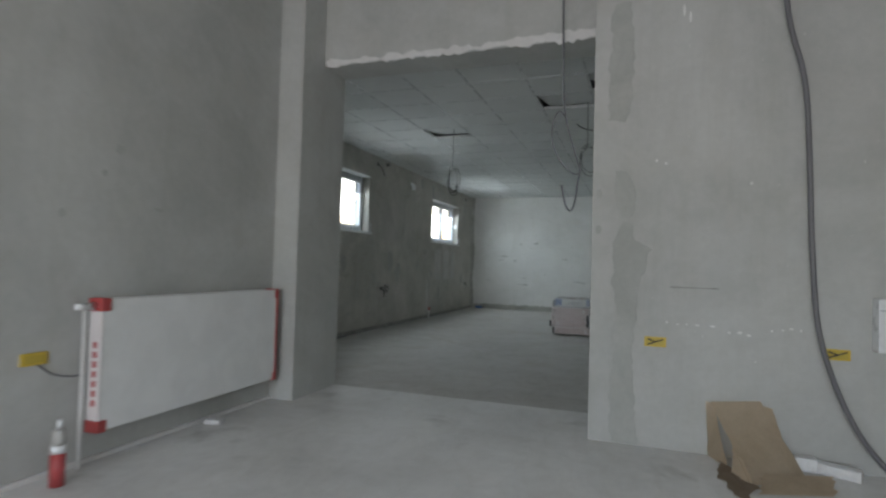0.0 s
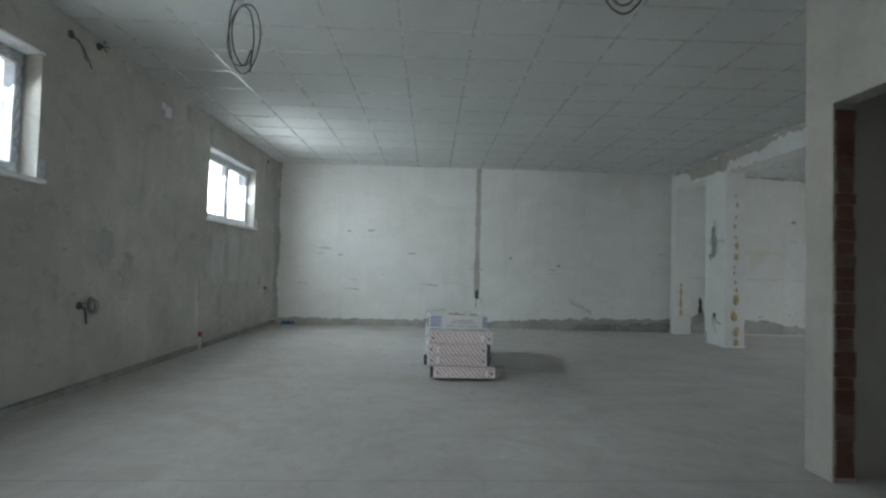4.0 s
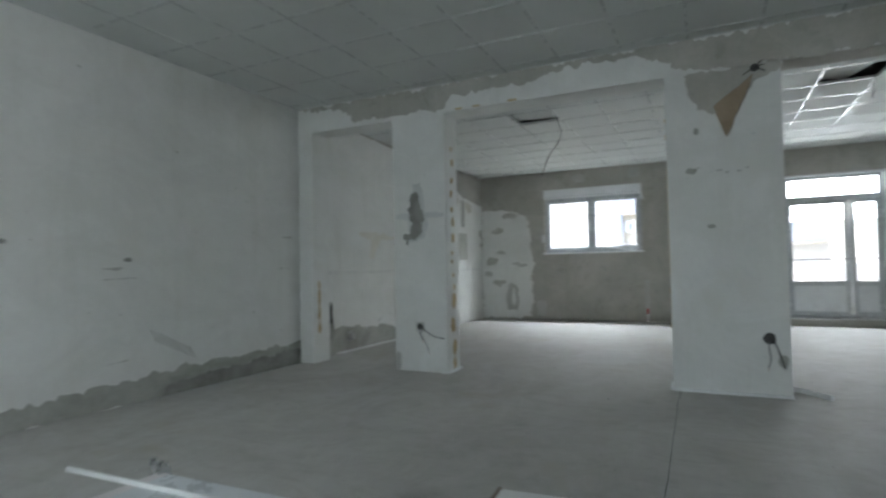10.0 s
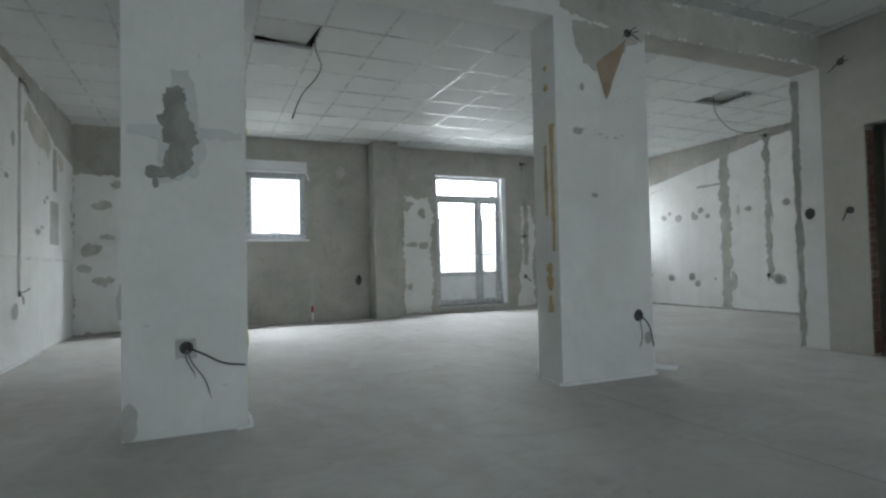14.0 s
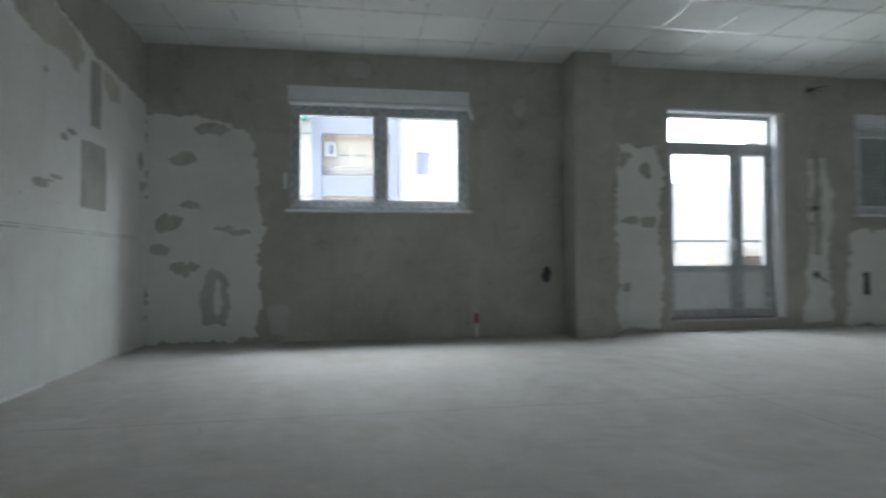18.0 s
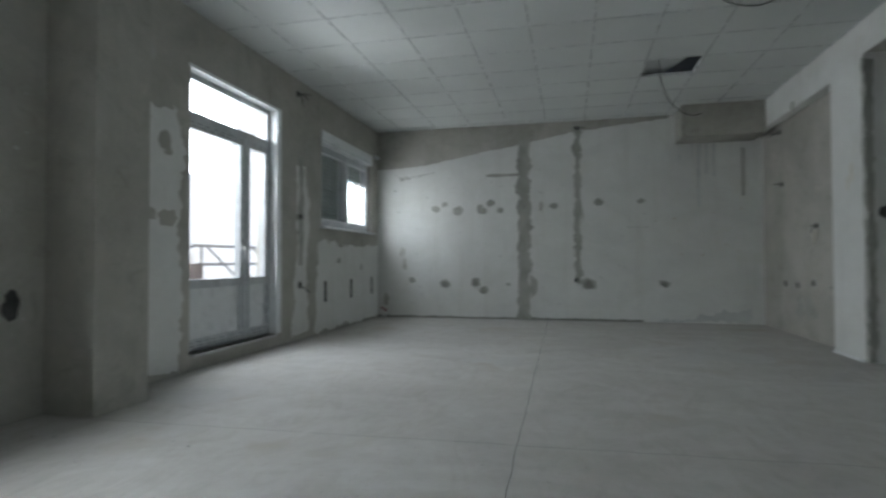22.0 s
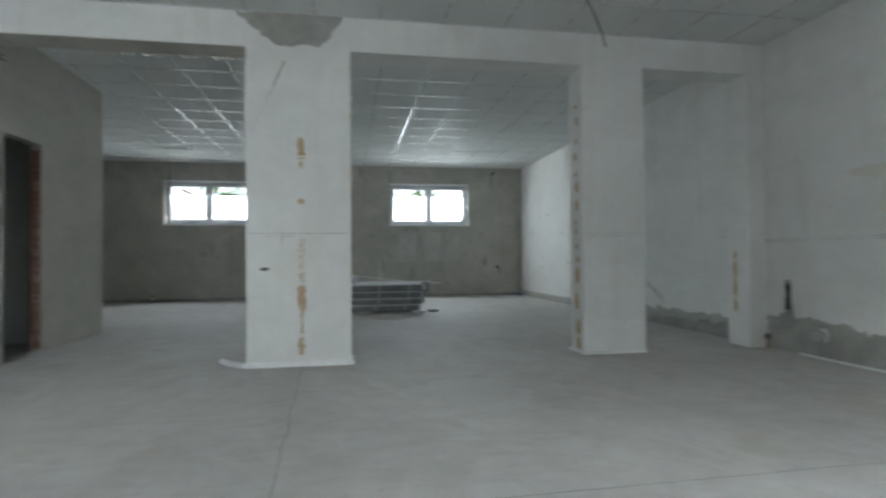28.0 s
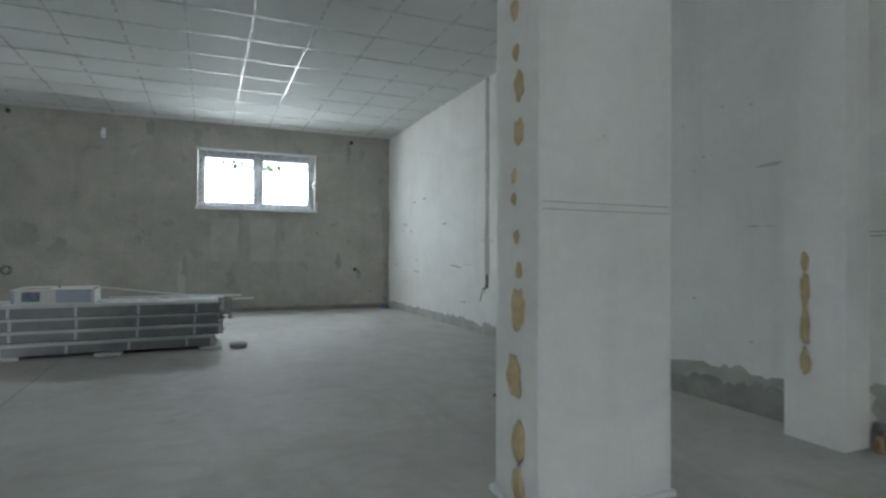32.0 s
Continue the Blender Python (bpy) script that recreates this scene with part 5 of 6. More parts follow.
jamb_bricks(wall_core_west, XC + 0.065, 9.74, 0.115, 0.024, "y", 2.14)
jamb_bricks(wall_core_west, XC + 0.065, 9.05, 0.115, 0.024, "y", 2.14)
jamb_bricks(wall_core_north, 4.194, YC - 0.065, 0.115, 0.024, "x", 2.15)
jamb_bricks(wall_core_north, 4.854, YC - 0.065, 0.115, 0.024, "x", 2.15)


# ---- loose and hanging cables ----
def cable(name, pts, r, label, mat=BLACK, group=""):
    a = Vector(pts[0])
    ob = tagged(part(name, tube([Vector(p) - a for p in pts], r, 8), mat, None), label, "cable", group)
    ob.location = a
    return ob


def coil(cx, cy, cz, ax, az, turns, yaw=0.0):
    """Points of a loosely wound ring, standing upright."""
    out = []
    for k in range(int(turns * 10) + 1):
        a = 2 * math.pi * k / 10 + math.pi / 2
        w = 1 + 0.06 * math.sin(k * 1.7) + 0.14 * math.sin(k * 0.21 + 0.6)
        off = 0.022 * math.sin(k * 0.17)
        out.append((cx + off + ax * w * math.cos(a) * math.cos(yaw), cy + ax * w * math.cos(a) * math.sin(yaw) + 0.008 * (k / 10), cz - abs(off) + az * w * math.sin(a)))
    return out


GREYCABLE = plain("grey_cable", (0.16, 0.16, 0.17), 0.5)
cable("ceiling_cable", [(-0.60, 9.72, 3.5), (-0.61, 9.73, 2.9), (-0.62, 9.75, 2.64)] + coil(-0.61, 9.75, 2.44, 0.07, 0.185, 2.7, 0.3) + [(-0.56, 9.77, 2.22)], 0.0042, "black lamp cable coiled below an open ceiling tile", group="ceiling cables")
cable("ceiling_cable", [(1.33, 8.86, 3.5), (1.335, 8.9, 3.14), (1.327, 9.032, 2.98), (1.317, 9.163, 2.754), (1.277, 9.163, 2.674)] + coil(1.337, 9.163, 2.554, 0.105, 0.165, 2.3, 0.1), 0.0045, "black lamp cable coiled below an open ceiling tile", group="ceiling cables")
cable("ceiling_cable", [(1.675, 8.55, 3.5)] + [(1.675, 8.55, 3.262), (1.669, 8.55, 3.093), (1.613, 8.55, 2.884), (1.524, 8.55, 2.782), (1.413, 8.55, 2.754), (1.299, 8.55, 2.791), (1.246, 8.55, 2.836)], 0.007, "black cable hanging in an arc from an open ceiling tile", group="ceiling cables")
cable("entrance_cable", [(1.323, 6.60, 3.9)] + [(1.323, 6.6, 3.318), (1.334, 6.6, 2.895), (1.346, 6.6, 2.517), (1.379, 6.6, 2.306), (1.427, 6.6, 2.138), (1.457, 6.6, 2.034), (1.479, 6.6, 1.961), (1.461, 6.6, 1.869), (1.451, 6.6, 1.767), (1.433, 6.6, 1.685), (1.403, 6.6, 1.655), (1.368, 6.6, 1.717), (1.342, 6.6, 1.856)], 0.0075, "thick grey cable hanging in a loose loop before the opening", GREYCABLE, "entrance cables")
cable("entrance_cable", [(1.352, 6.61, 2.394), (1.314, 6.61, 2.438), (1.274, 6.61, 2.388), (1.256, 6.61, 2.274), (1.275, 6.61, 2.147), (1.344, 6.61, 2.019), (1.426, 6.61, 1.944), (1.47, 6.61, 1.943)], 0.006, "grey cable end looped round the hanging cable", GREYCABLE, "entrance cables")
cable("ceiling_cable", [(7.14, 14.62, 3.5), (7.15, 14.60, 3.1), (7.15, 14.545, 2.92), (7.15, 14.60, 2.78), (7.15, 14.72, 2.63), (7.15, 14.79, 2.48), (7.15, 14.83, 2.36)], 0.005, "black lamp cable hanging from an open ceiling tile", group="ceiling cables")
cable("ceiling_cable", [(7.16, 11.15, 3.5), (7.15, 11.16, 3.08), (7.11, 11.18, 2.96), (7.0, 11.23, 2.85), (6.87, 11.26, 2.80), (6.75, 11.28, 2.81), (6.58, 11.32, 2.89)], 0.005, "black lamp cable hanging from an open ceiling tile", group="ceiling cables")
cable("ceiling_cable", [(7.20, 9.10, 3.5), (7.18, 9.10, 3.14), (7.15, 9.09, 2.94), (7.06, 9.02, 2.76), (6.93, 8.94, 2.65), (6.78, 8.84, 2.62), (6.66, 8.76, 2.66)], 0.005, "black lamp cable hanging from an open ceiling tile", group="ceiling cables")


def stub(x, y, z, axis, sign, n=2, seed=0, size=0.11, droop=0.05):
    """A tuft of cut cable ends sticking out of a box in the wall."""
    rnd2 = random.Random(seed)
    t = thing("cable_stub", x, y, z, "cut cable ends sticking out of an open wall box", "cable", "wall cable stubs")
    bm = bmesh.new()
    bmesh.ops.create_cone(bm, cap_ends=True, segments=14, radius1=0.034, radius2=0.034, depth=0.022)
    rot = Euler((0, radians(90), 0)) if axis == "x" else Euler((radians(90), 0, 0))
    bmesh.ops.rotate(bm, verts=bm.verts, matrix=rot.to_matrix())
    part("wall_box", bm, HOLEDARK, t)
    for k in range(n):
        a, b = rnd2.uniform(-1, 1), rnd2.uniform(-1.0, 0.5)
        pts = []
        for q in (0.0, 0.35, 0.7, 1.0):
            out, lat, up = sign * size * (0.25 + 0.35 * q) * (q > 0), a * size * q, b * size * q - droop * q * q
            pts.append((out, lat, up) if axis == "x" else (lat, out, up))
        part("cable_end", tube(pts, 0.005, 6), BLACK, t)
    return t


for k, (x, y, z, axis, sign, n, size, droop) in enumerate((
        (1.40, YN, 0.60, "y", -1, 2, 0.14, 0.10), (8.80, YN, 2.97, "y", -1, 3, 0.12, 0.04), (8.80, YN, 0.72, "y", -1, 2, 0.12, 0.0),
        (XE, 9.65, 2.96, "x", -1, 4, 0.16, 0.02), (XE, 9.60, 0.655, "x", -1, 2, 0.18, -0.05), (XE, 9.60, 1.48, "x", -1, 2, 0.10, 0.02),
        (8.05, YS, 3.02, "y", 1, 4, 0.12, 0.02), (8.08, YS, 0.64, "y", 1, 1, 0.10, 0.03),
        (X0, 12.43, 2.79, "x", -1, 4, 0.09, 0.0),
        (5.03, YC, 2.81, "y", 1, 4, 0.10, 0.0), (5.0, YC, 1.37, "y", 1, 1, 0.14, 0.05), (5.42, 7.49, 2.65, "x", 1, 4, 0.16, 0.0),
        (5.42, 8.56, 1.33, "x", 1, 2, 0.1, 0.0), (5.42, 9.15, 0.64, "x", 1, 1, 0.14, 0.0), (5.42, 7.55, 1.95, "x", 1, 1, 0.12, 0.0),
        (XW, 11.22, 3.0, "x", 1, 2, 0.16, 0.08), (XW, 11.5, 0.73, "x", 1, 3, 0.16, 0.10), (XW, 16.76, 0.70, "x", 1, 2, 0.10, 0.02),
        (XW, 16.68, 3.01, "x", 1, 2, 0.08, 0.0), (XW, 11.6, 3.05, "x", 1, 3, 0.12, 0.02))):
    stub(x, y, z, axis, sign, n, k, size, droop)

# sockets low on the two piers, their cables hanging out
for y, z, runs in ((15.71, 0.49, (((0, 0, 0), (-0.05, -0.08, -0.03), (-0.07, -0.19, -0.09), (-0.05, -0.31, -0.115)), ((0, 0, 0), (-0.045, -0.03, -0.08), (-0.05, -0.09, -0.17), (-0.045, -0.12, -0.26)), ((0, 0, 0), (-0.03, 0.0, -0.06), (-0.035, -0.04, -0.14)))),
                   (12.396, 0.49, (((0, 0, 0), (-0.045, -0.04, -0.05), (-0.06, -0.07, -0.14), (-0.05, -0.10, -0.25)), ((0, 0, 0), (-0.03, 0.01, -0.07), (-0.035, 0.0, -0.17), (-0.03, 0.02, -0.24))))):
    t = thing("cable_stub", X0, y, z, "cut cable ends hanging out of an open wall box", "cable", "wall cable stubs")
    part("wall_box", tube([(0.01, 0, 0), (-0.012, 0, 0)], 0.036, 16, 0), HOLEDARK, t)
    for k, run in enumerate(runs):
        e = part("cable_end", tube(run, 0.0055 if k == 0 else 0.0042, 7), BLACK if k == 0 else GREYCABLE, t)
        if k:
            tip = Vector(run[-1])
            part("bare_wire", tube([tip, tip + Vector((0.004, -0.008, -0.03))], 0.002, 5, 0), RUST, e)

bent = thing("wall_sensor", XW, 12.8, 2.80, "small white sensor on a bracket on the grey wall", "sensor")
part("arm", tube([(0, 0, 0.07), (0.05, 0, 0.07), (0.06, 0, 0.04)], 0.009, 8), PVC, bent)
part("sensor_head", tube([(0.06, 0, 0.05), (0.06, 0, -0.055)], 0.032, 14, 0), PVC, bent)
part("plate", boxmesh(0, 0.012, -0.03, 0.03, 0.03, 0.11, 0.003), PVC, bent)

conduit = tagged(part("floor_conduit", tube([(0, 0, 0.0), (0.01, 0.5, 0.006), (0, 1.0, 0.0), (0.02, 1.5, 0.01)], 0.011, 8), GREYCABLE, None), "grey conduit lying along the wall base", "conduit")
conduit.location = (XW + 0.08, 8.6, 0.012)
fit = thing("pipe_fitting", -2.33, 17.2, 0.0, "blue plastic pipe fitting lying by the wall", "fitting")
part("body", tube([(0, 0, 0.035), (0.16, 0.03, 0.035)], 0.034, 12, 0), BLUE, fit)
part("sleeve", tube([(0.16, 0.03, 0.035), (0.24, 0.045, 0.035)], 0.028, 12, 0), GREYCABLE, fit)
for y, h in ((13.9, 0.17), (8.86, 0.1)):
    c = thing("pipe_end", XW + 0.06, y, 0.0, "capped heating pipe end rising at the wall base", "pipe")
    part("pipe", tube([(0, 0, 0), (0, 0, h)], 0.016, 10, 0), PIPEWHITE, c)
    part("cap", tube([(0, 0, h), (0, 0, h + 0.06)], 0.022, 10, 0), RED, c)
c = thing("pipe_end", XE - 0.06, 13.92, 0.0, "red capped heating pipe end rising at the wall base", "pipe")
part("pipe", tube([(0, 0, 0), (0.0, 0, 0.16)], 0.017, 10, 0), PIPEWHITE, c)
part("cap", tube([(0, 0, 0.16), (0.01, 0, 0.27)], 0.024, 10, 0), RED, c)
c = thing("pipe_end", 5.62, YN - 0.05, 0.0, "dark valve and pipe end at the wall base", "pipe")
part("pipe", tube([(0, 0, 0), (0, 0, 0.12)], 0.014, 10, 0), RUST, c)
part("collar", tube([(0, 0, 0.1), (0, 0, 0.15)], 0.03, 10, 0), GREYCABLE, c)
c = thing("drain_pipe_mouth", 6.24, YN, 0.21, "open drain pipe mouth set in mortar", "pipe")
bm = tube([(0, 0.03, 0), (0, -0.07, 0)], 0.065, 16, 0)
part("socket", bm, PALEGREY, c)
part("end_cap", tube([(0, -0.069, 0), (0, -0.078, 0)], 0.052, 16, 0), DUSTY, c)
# dark ring paints the shadow around the end cap
part("rim_shadow", tube([(0, -0.0685, 0), (0, -0.0705, 0)], 0.060, 16, 0), HOLEDARK, c)


# ---- stack of radiators ----
PRINTWHITE = plain("white_carton", (0.70, 0.66, 0.65), 0.6)
WRAP = mottled("milky_stretch_film", (0.60, 0.62, 0.63), (0.68, 0.70, 0.71), 0.3, 2.0, 12.0, 0.12)
PANEL = mottled("grey_wrapped_panel", (0.24, 0.25, 0.265), (0.31, 0.32, 0.335), 0.45, 3.0, 20.0, 0.15)


VEIL = mottled("milky_draped_film", (0.60, 0.64, 0.67), (0.66, 0.695, 0.72), 0.35, 2.0, 9.0, 0.02, grit=0.1, spec=0.5)


def side_film(x, long, tall, seed, n=52):
    """Film drawn tight over the long side of a panel: two rounded lips, a slack hollow between them, upright creases."""
    bm = bmesh.new()
    lips = ((0.012, -0.001), (0.002, 0.05), (-0.004, 0.14), (-0.003, 0.22), (0.004, 0.36), (0.007, 0.52), (0.004, 0.68), (-0.005, 0.80), (-0.006, 0.90), (-0.001, 0.98), (0.016, 1.012))
    rows = []
    for i in range(n + 1):
        u = 0.03 + (long - 0.06) * i / n
        sag = noise.noise(Vector((u * 3.1, seed, 0.3)))
        rows.append([bm.verts.new((x + d + 0.15 * abs(d) * sag + 0.0006 * noise.noise(Vector((u * 5, f * 0.8, seed))), u, tall * f)) for d, f in lips])
    for p, q in zip(rows, rows[1:]):
        for j in range(len(lips) - 1):
            bm.faces.new((p[j], p[j + 1], q[j + 1], q[j])).smooth = True
    return bm


def packed_radiator(x, y, z, rz, wide, long, tall, guards, tail=False):
    r = thing("packed_radiator", x, y, z, "flat radiator wrapped in film with printed carton ends", "radiator", "stacked radiators", rz)
    hw = wide / 2
    part("panel", boxmesh(-hw + 0.01, hw - 0.01, 0.03, long - 0.03, 0.006, tall - 0.010, 0.008), PANEL, r)
    # black inset sheet, added to paint the shadow gap between stacked radiators
    part("shadow_gap", boxmesh(-hw + 0.03, hw - 0.03, 0.02, long - 0.02, 0.0, 0.005), BLACK, r)
    part("top_film", boxmesh(-hw + 0.005, hw - 0.005, 0.05, long - 0.05, tall - 0.010, tall, 0), WRAP, r)
    part("side_film", side_film(-hw, long, tall, int(z * 100)), VEIL, r, "milky stretch film over the long side")
    for s in (1,):
        part("film_edge", boxmesh(min(s * hw, s * (hw - 0.012)), max(s * hw, s * (hw - 0.012)), 0.03, long - 0.03, tall - 0.028, tall - 0.011, 0.003), WRAP, r)
        for k in range(4):
            yk = long * (0.13 + 0.245 * k)
            part("strap", boxmesh(min(s * (hw + 0.003), s * (hw - 0.012)), max(s * (hw + 0.003), s * (hw - 0.012)), yk, yk + 0.022, 0.008, tall - 0.006, 0.002), WRAP, r)
    for y0, y1, face in ((0, 0.05, -1), (long - 0.05, long, 1)):
        e = part("carton_end", boxmesh(-hw, hw, y0, y1, 0.003, tall - 0.001, 0.005), PRINTWHITE, r, "white carton end with dark pink print")
        yy = y0 - 0.0012 if face < 0 else y1 + 0.0012
        bm = bmesh.new()
        rnd2 = random.Random(int(z * 1000) + face)
        slip = rnd2.uniform(0, 0.03)
        for i in range(4):
            cz = 0.019 + i * (tall - 0.038) / 3.0
            cx = -hw + 0.026 + slip * 0.6 + (0.022 if i % 2 else 0)
            while cx < hw - 0.024:
                for dx, dz in ((-0.007, 0.003), (0.007, -0.003)):
                    q = [bm.verts.new((cx + dx + ax, yy, cz + dz + az)) for ax, az in ((-0.014, 0.008), (-0.008, 0.0095), (0.014, -0.008), (0.008, -0.0095))]
                    bm.faces.new(q)
                cx += 0.044
        part("print", bm, PINK, e)
        for cx in (-hw + 0.045, hw - 0.035):
            part("plug", tube([(cx, yy - 0.004 * face, tall * 0.48), (cx, yy + 0.010 * face, tall * 0.48)], 0.013, 10, 0), GREYCABLE, e)
    if tail:
        part("corner_guard", boxmesh(-hw - 0.05, -hw + 0.03, long - 0.06, long, -0.026, tall - 0.012, 0.004), BLACK, r, "black plastic corner guard")
    for sx in guards:
        part("corner_guard", boxmesh(min(sx * (hw - 0.004), sx * (hw + 0.034)), max(sx * (hw - 0.004), sx * (hw + 0.034)), 0.004, 0.05, 0.004, tall - 0.002, 0.004), BLACK, r, "black plastic corner guard")
    return r


packed_radiator(0.863, 12.275, 0.03, 1.0, 0.63, 2.08, 0.112, (-1,), True)
packed_radiator(0.788, 12.335, 0.142, -0.5, 0.615, 2.10, 0.108, (-1, 1))
packed_radiator(0.785, 12.33, 0.25, 0.8, 0.62, 2.10, 0.118, (1,))
packed_radiator(0.82, 12.325, 0.368, 1.0, 0.66, 2.12, 0.125, ())
# a sticker and a torn bag on the printed ends
for x, y, z, w, h in ((1.045, 12.325, 0.43, 0.028, 0.06), (0.59, 12.33, 0.31, 0.024, 0.055), (0.59, 12.335, 0.20, 0.03, 0.06), (1.09, 12.275, 0.08, 0.026, 0.06)):
    tagged(part("paper_sticker", boxmesh(x - w / 2, x + w / 2, y - 0.008, y + 0.006, z - h / 2, z + h / 2), PVC, None), "small white paper sticker on the carton end", "sticker", "stickers")


for y in (12.6, 13.4, 14.3):
    b = thing("timber_block", 0.85, y, 0.0, "pale block under the stacked radiators", "block", "blocks under the stack")
    part("block", boxmesh(-0.33, 0.36, -0.1, 0.12, 0.0, 0.03, 0.004), STYRO, b)

CARTON = mottled("white_printed_carton", (0.66, 0.67, 0.655), (0.72, 0.73, 0.715), 0.55, 3.0, 30.0, 0.06, grit=0.2)
carton = thing("tile_carton", 0.815, 12.61, 0.4935, "white carton of ceiling tiles with blue stripes", "carton", rz=4)
part("carton_body", boxmesh(-0.305, 0.305, 0.0, 0.65, 0, 0.143, 0.006), CARTON, carton)
part("lid_edge", boxmesh(-0.306, 0.306, 0.644, 0.652, 0.136, 0.1455, 0.002), plain("brown_lid_edge", (0.16, 0.11, 0.08), 0.7), carton, "brown cut edge of the carton lid")
for k in range(6):
    z = 0.022 + 0.02 * k
    for x0, x1 in ((-0.307, -0.19), (0.255, 0.307)):
        part("blue_stripe", boxmesh(x0, x1, -0.0025, 0.03, z, z + 0.009), BLUE, carton)
    part("blue_stripe", boxmesh(0.302, 0.307, 0.34, 0.62, z, z + 0.008), BLUE, carton)
    part("blue_stripe", boxmesh(-0.307, -0.302, 0.0, 0.13 if k < 5 else 0.30, z, z + 0.008), BLUE, carton)
lab = part("picture_label", boxmesh(-0.09, 0.22, 0.07, 0.27, 0.1435, 0.1445), mottled("faded_red_label", (0.19, 0.20, 0.15), (0.36, 0.20, 0.16), 0.6, 9.0, 60.0, c=(0.50, 0.40, 0.34)), carton, "faded red and brown picture label")
part("colour_band", boxmesh(-0.03, 0.20, 0.115, 0.165, 0.1443, 0.1452), plain("faded_red_band", (0.36, 0.10, 0.09), 0.5), lab)
part("pale_photo", boxmesh(0.02, 0.19, 0.18, 0.235, 0.1443, 0.1451), mottled("pale_photo_print", (0.30, 0.26, 0.24), (0.52, 0.47, 0.43), 0.5, 22.0, 60.0), lab)
part("pale_photo", boxmesh(-0.075, -0.02, 0.09, 0.25, 0.1443, 0.1450), mottled("olive_photo_print", (0.26, 0.26, 0.19), (0.40, 0.38, 0.30), 0.5, 22.0, 60.0), lab)
part("side_label", boxmesh(0.3055, 0.3065, 0.08, 0.22, 0.03, 0.12), mottled("blue_label", (0.12, 0.16, 0.24), (0.22, 0.26, 0.33), 0.6, 16.0), carton)


def lettering(text, size, parent, m, mat, name="lettering"):
    cu = bpy.data.curves.new(name, "FONT")
    cu.body, cu.size, cu.extrude, cu.align_x = text, size, 0.0004, "CENTER"
    tmp = bpy.data.objects.new(name, cu)
    scene.collection.objects.link(tmp)
    me = bpy.data.meshes.new_from_object(tmp.evaluated_get(bpy.context.evaluated_depsgraph_get()))
    bpy.data.objects.remove(tmp)
    me.materials.append(mat)
    ob = new(name, me)
    ob.parent = parent
    ob.matrix_basis = m
    return ob


FAINT = plain("worn_grey_print", (0.27, 0.29, 0.32), 0.6)
lettering("MINERAL FIBER BOARD", 0.033, carton, pose(0.03, -0.002, 0.042, 90, 180, 0), FAINT)
part("small_print", boxmesh(-0.10, 0.17, -0.0015, 0.001, 0.062, 0.070), FAINT, carton)
part("small_print", boxmesh(-0.06, 0.15, -0.0015, 0.001, 0.088, 0.095), FAINT, carton)

for r, *run in ((0.012, (0.535, 14.64, 0.50), (0.52, 14.0, 0.503), (0.50, 13.32, 0.502)), (0.006, (0.62, 14.45, 0.495), (0.66, 13.9, 0.545), (0.74, 13.22, 0.637), (0.80, 12.95, 0.635)), (0.012, (0.81, 12.93, 0.641), (0.925, 12.68, 0.641)), (0.009, (1.02, 14.0, 0.497), (1.0, 14.74, 0.497))):
    a = run[0]
    rod = tagged(part("white_pipe_length", tube([Vector(q) - Vector(a) for q in run], r, 10), PIPEWHITE, None), "thin white plastic pipe lying on the stack", "pipe", "pipes on the stack")
    rod.location = a

# torn stretch film hanging on the stack
def crumpled(name, x, y, z, w, h, rz, label, mat, seed, lift=0.03, n=9):
    bm = bmesh.new()
    grid = [[bm.verts.new((w * (i / n - 0.5), lift * noise.noise(Vector((i * 0.9, j * 0.9, seed))), h * (j / n) + 0.02 * noise.noise(Vector((i, j, seed + 5))))) for j in range(n + 1)] for i in range(n + 1)]
    for i in range(n):
        for j in range(n):
            if noise.noise(Vector((i * 0.5, j * 0.5, seed + 2))) > 0.35:
                continue
            q = bm.faces.new((grid[i][j], grid[i + 1][j], grid[i + 1][j + 1], grid[i][j + 1]))
            q.smooth = True
    bmesh.ops.solidify(bm, geom=bm.faces[:], thickness=0.0015)
    ob = tagged(part(name, bm, mat, None), label, "film")
    ob.matrix_basis = pose(x, y, z, 0, 0, rz)
    return ob


clear, cn, cl_, cp = material("clear_stretch_film")
cp.inputs["Base Color"].default_value = (0.85, 0.88, 0.9, 1)
cp.inputs["Roughness"].default_value = 0.25
cp.inputs["Alpha"].default_value = 0.35
cb = cn.new("ShaderNodeTexNoise")
cb.inputs["Scale"].default_value = 18
bu = cn.new("ShaderNodeBump")
bu.inputs["Distance"].default_value = 0.02
cl_.new(cb.outputs["Fac"], bu.inputs["Height"])
cl_.new(bu.outputs["Normal"], cp.inputs["Normal"])
crumpled("torn_film", 0.478, 12.72, 0.26, 0.36, 0.34, 88, "torn clear stretch film hanging over the stack", clear, 4, 0.02)
crumpled("torn_film", 1.22, 12.36, 0.03, 0.16, 0.12, 20, "torn clear stretch film hanging over the stack", clear, 7, 0.05)
crumpled("torn_film", 1.12, 14.45, 0.30, 0.14, 0.22, 80, "torn clear stretch film hanging over the stack", clear, 9, 0.05)
bt = thing("batten_end", 1.08, 14.50, 0.0, "short grey batten lying beside the stack", "batten")
part("batten", boxmesh(-0.05, 0.14, 0, 0.16, 0.004, 0.045, 0.004), MORTAR, bt)

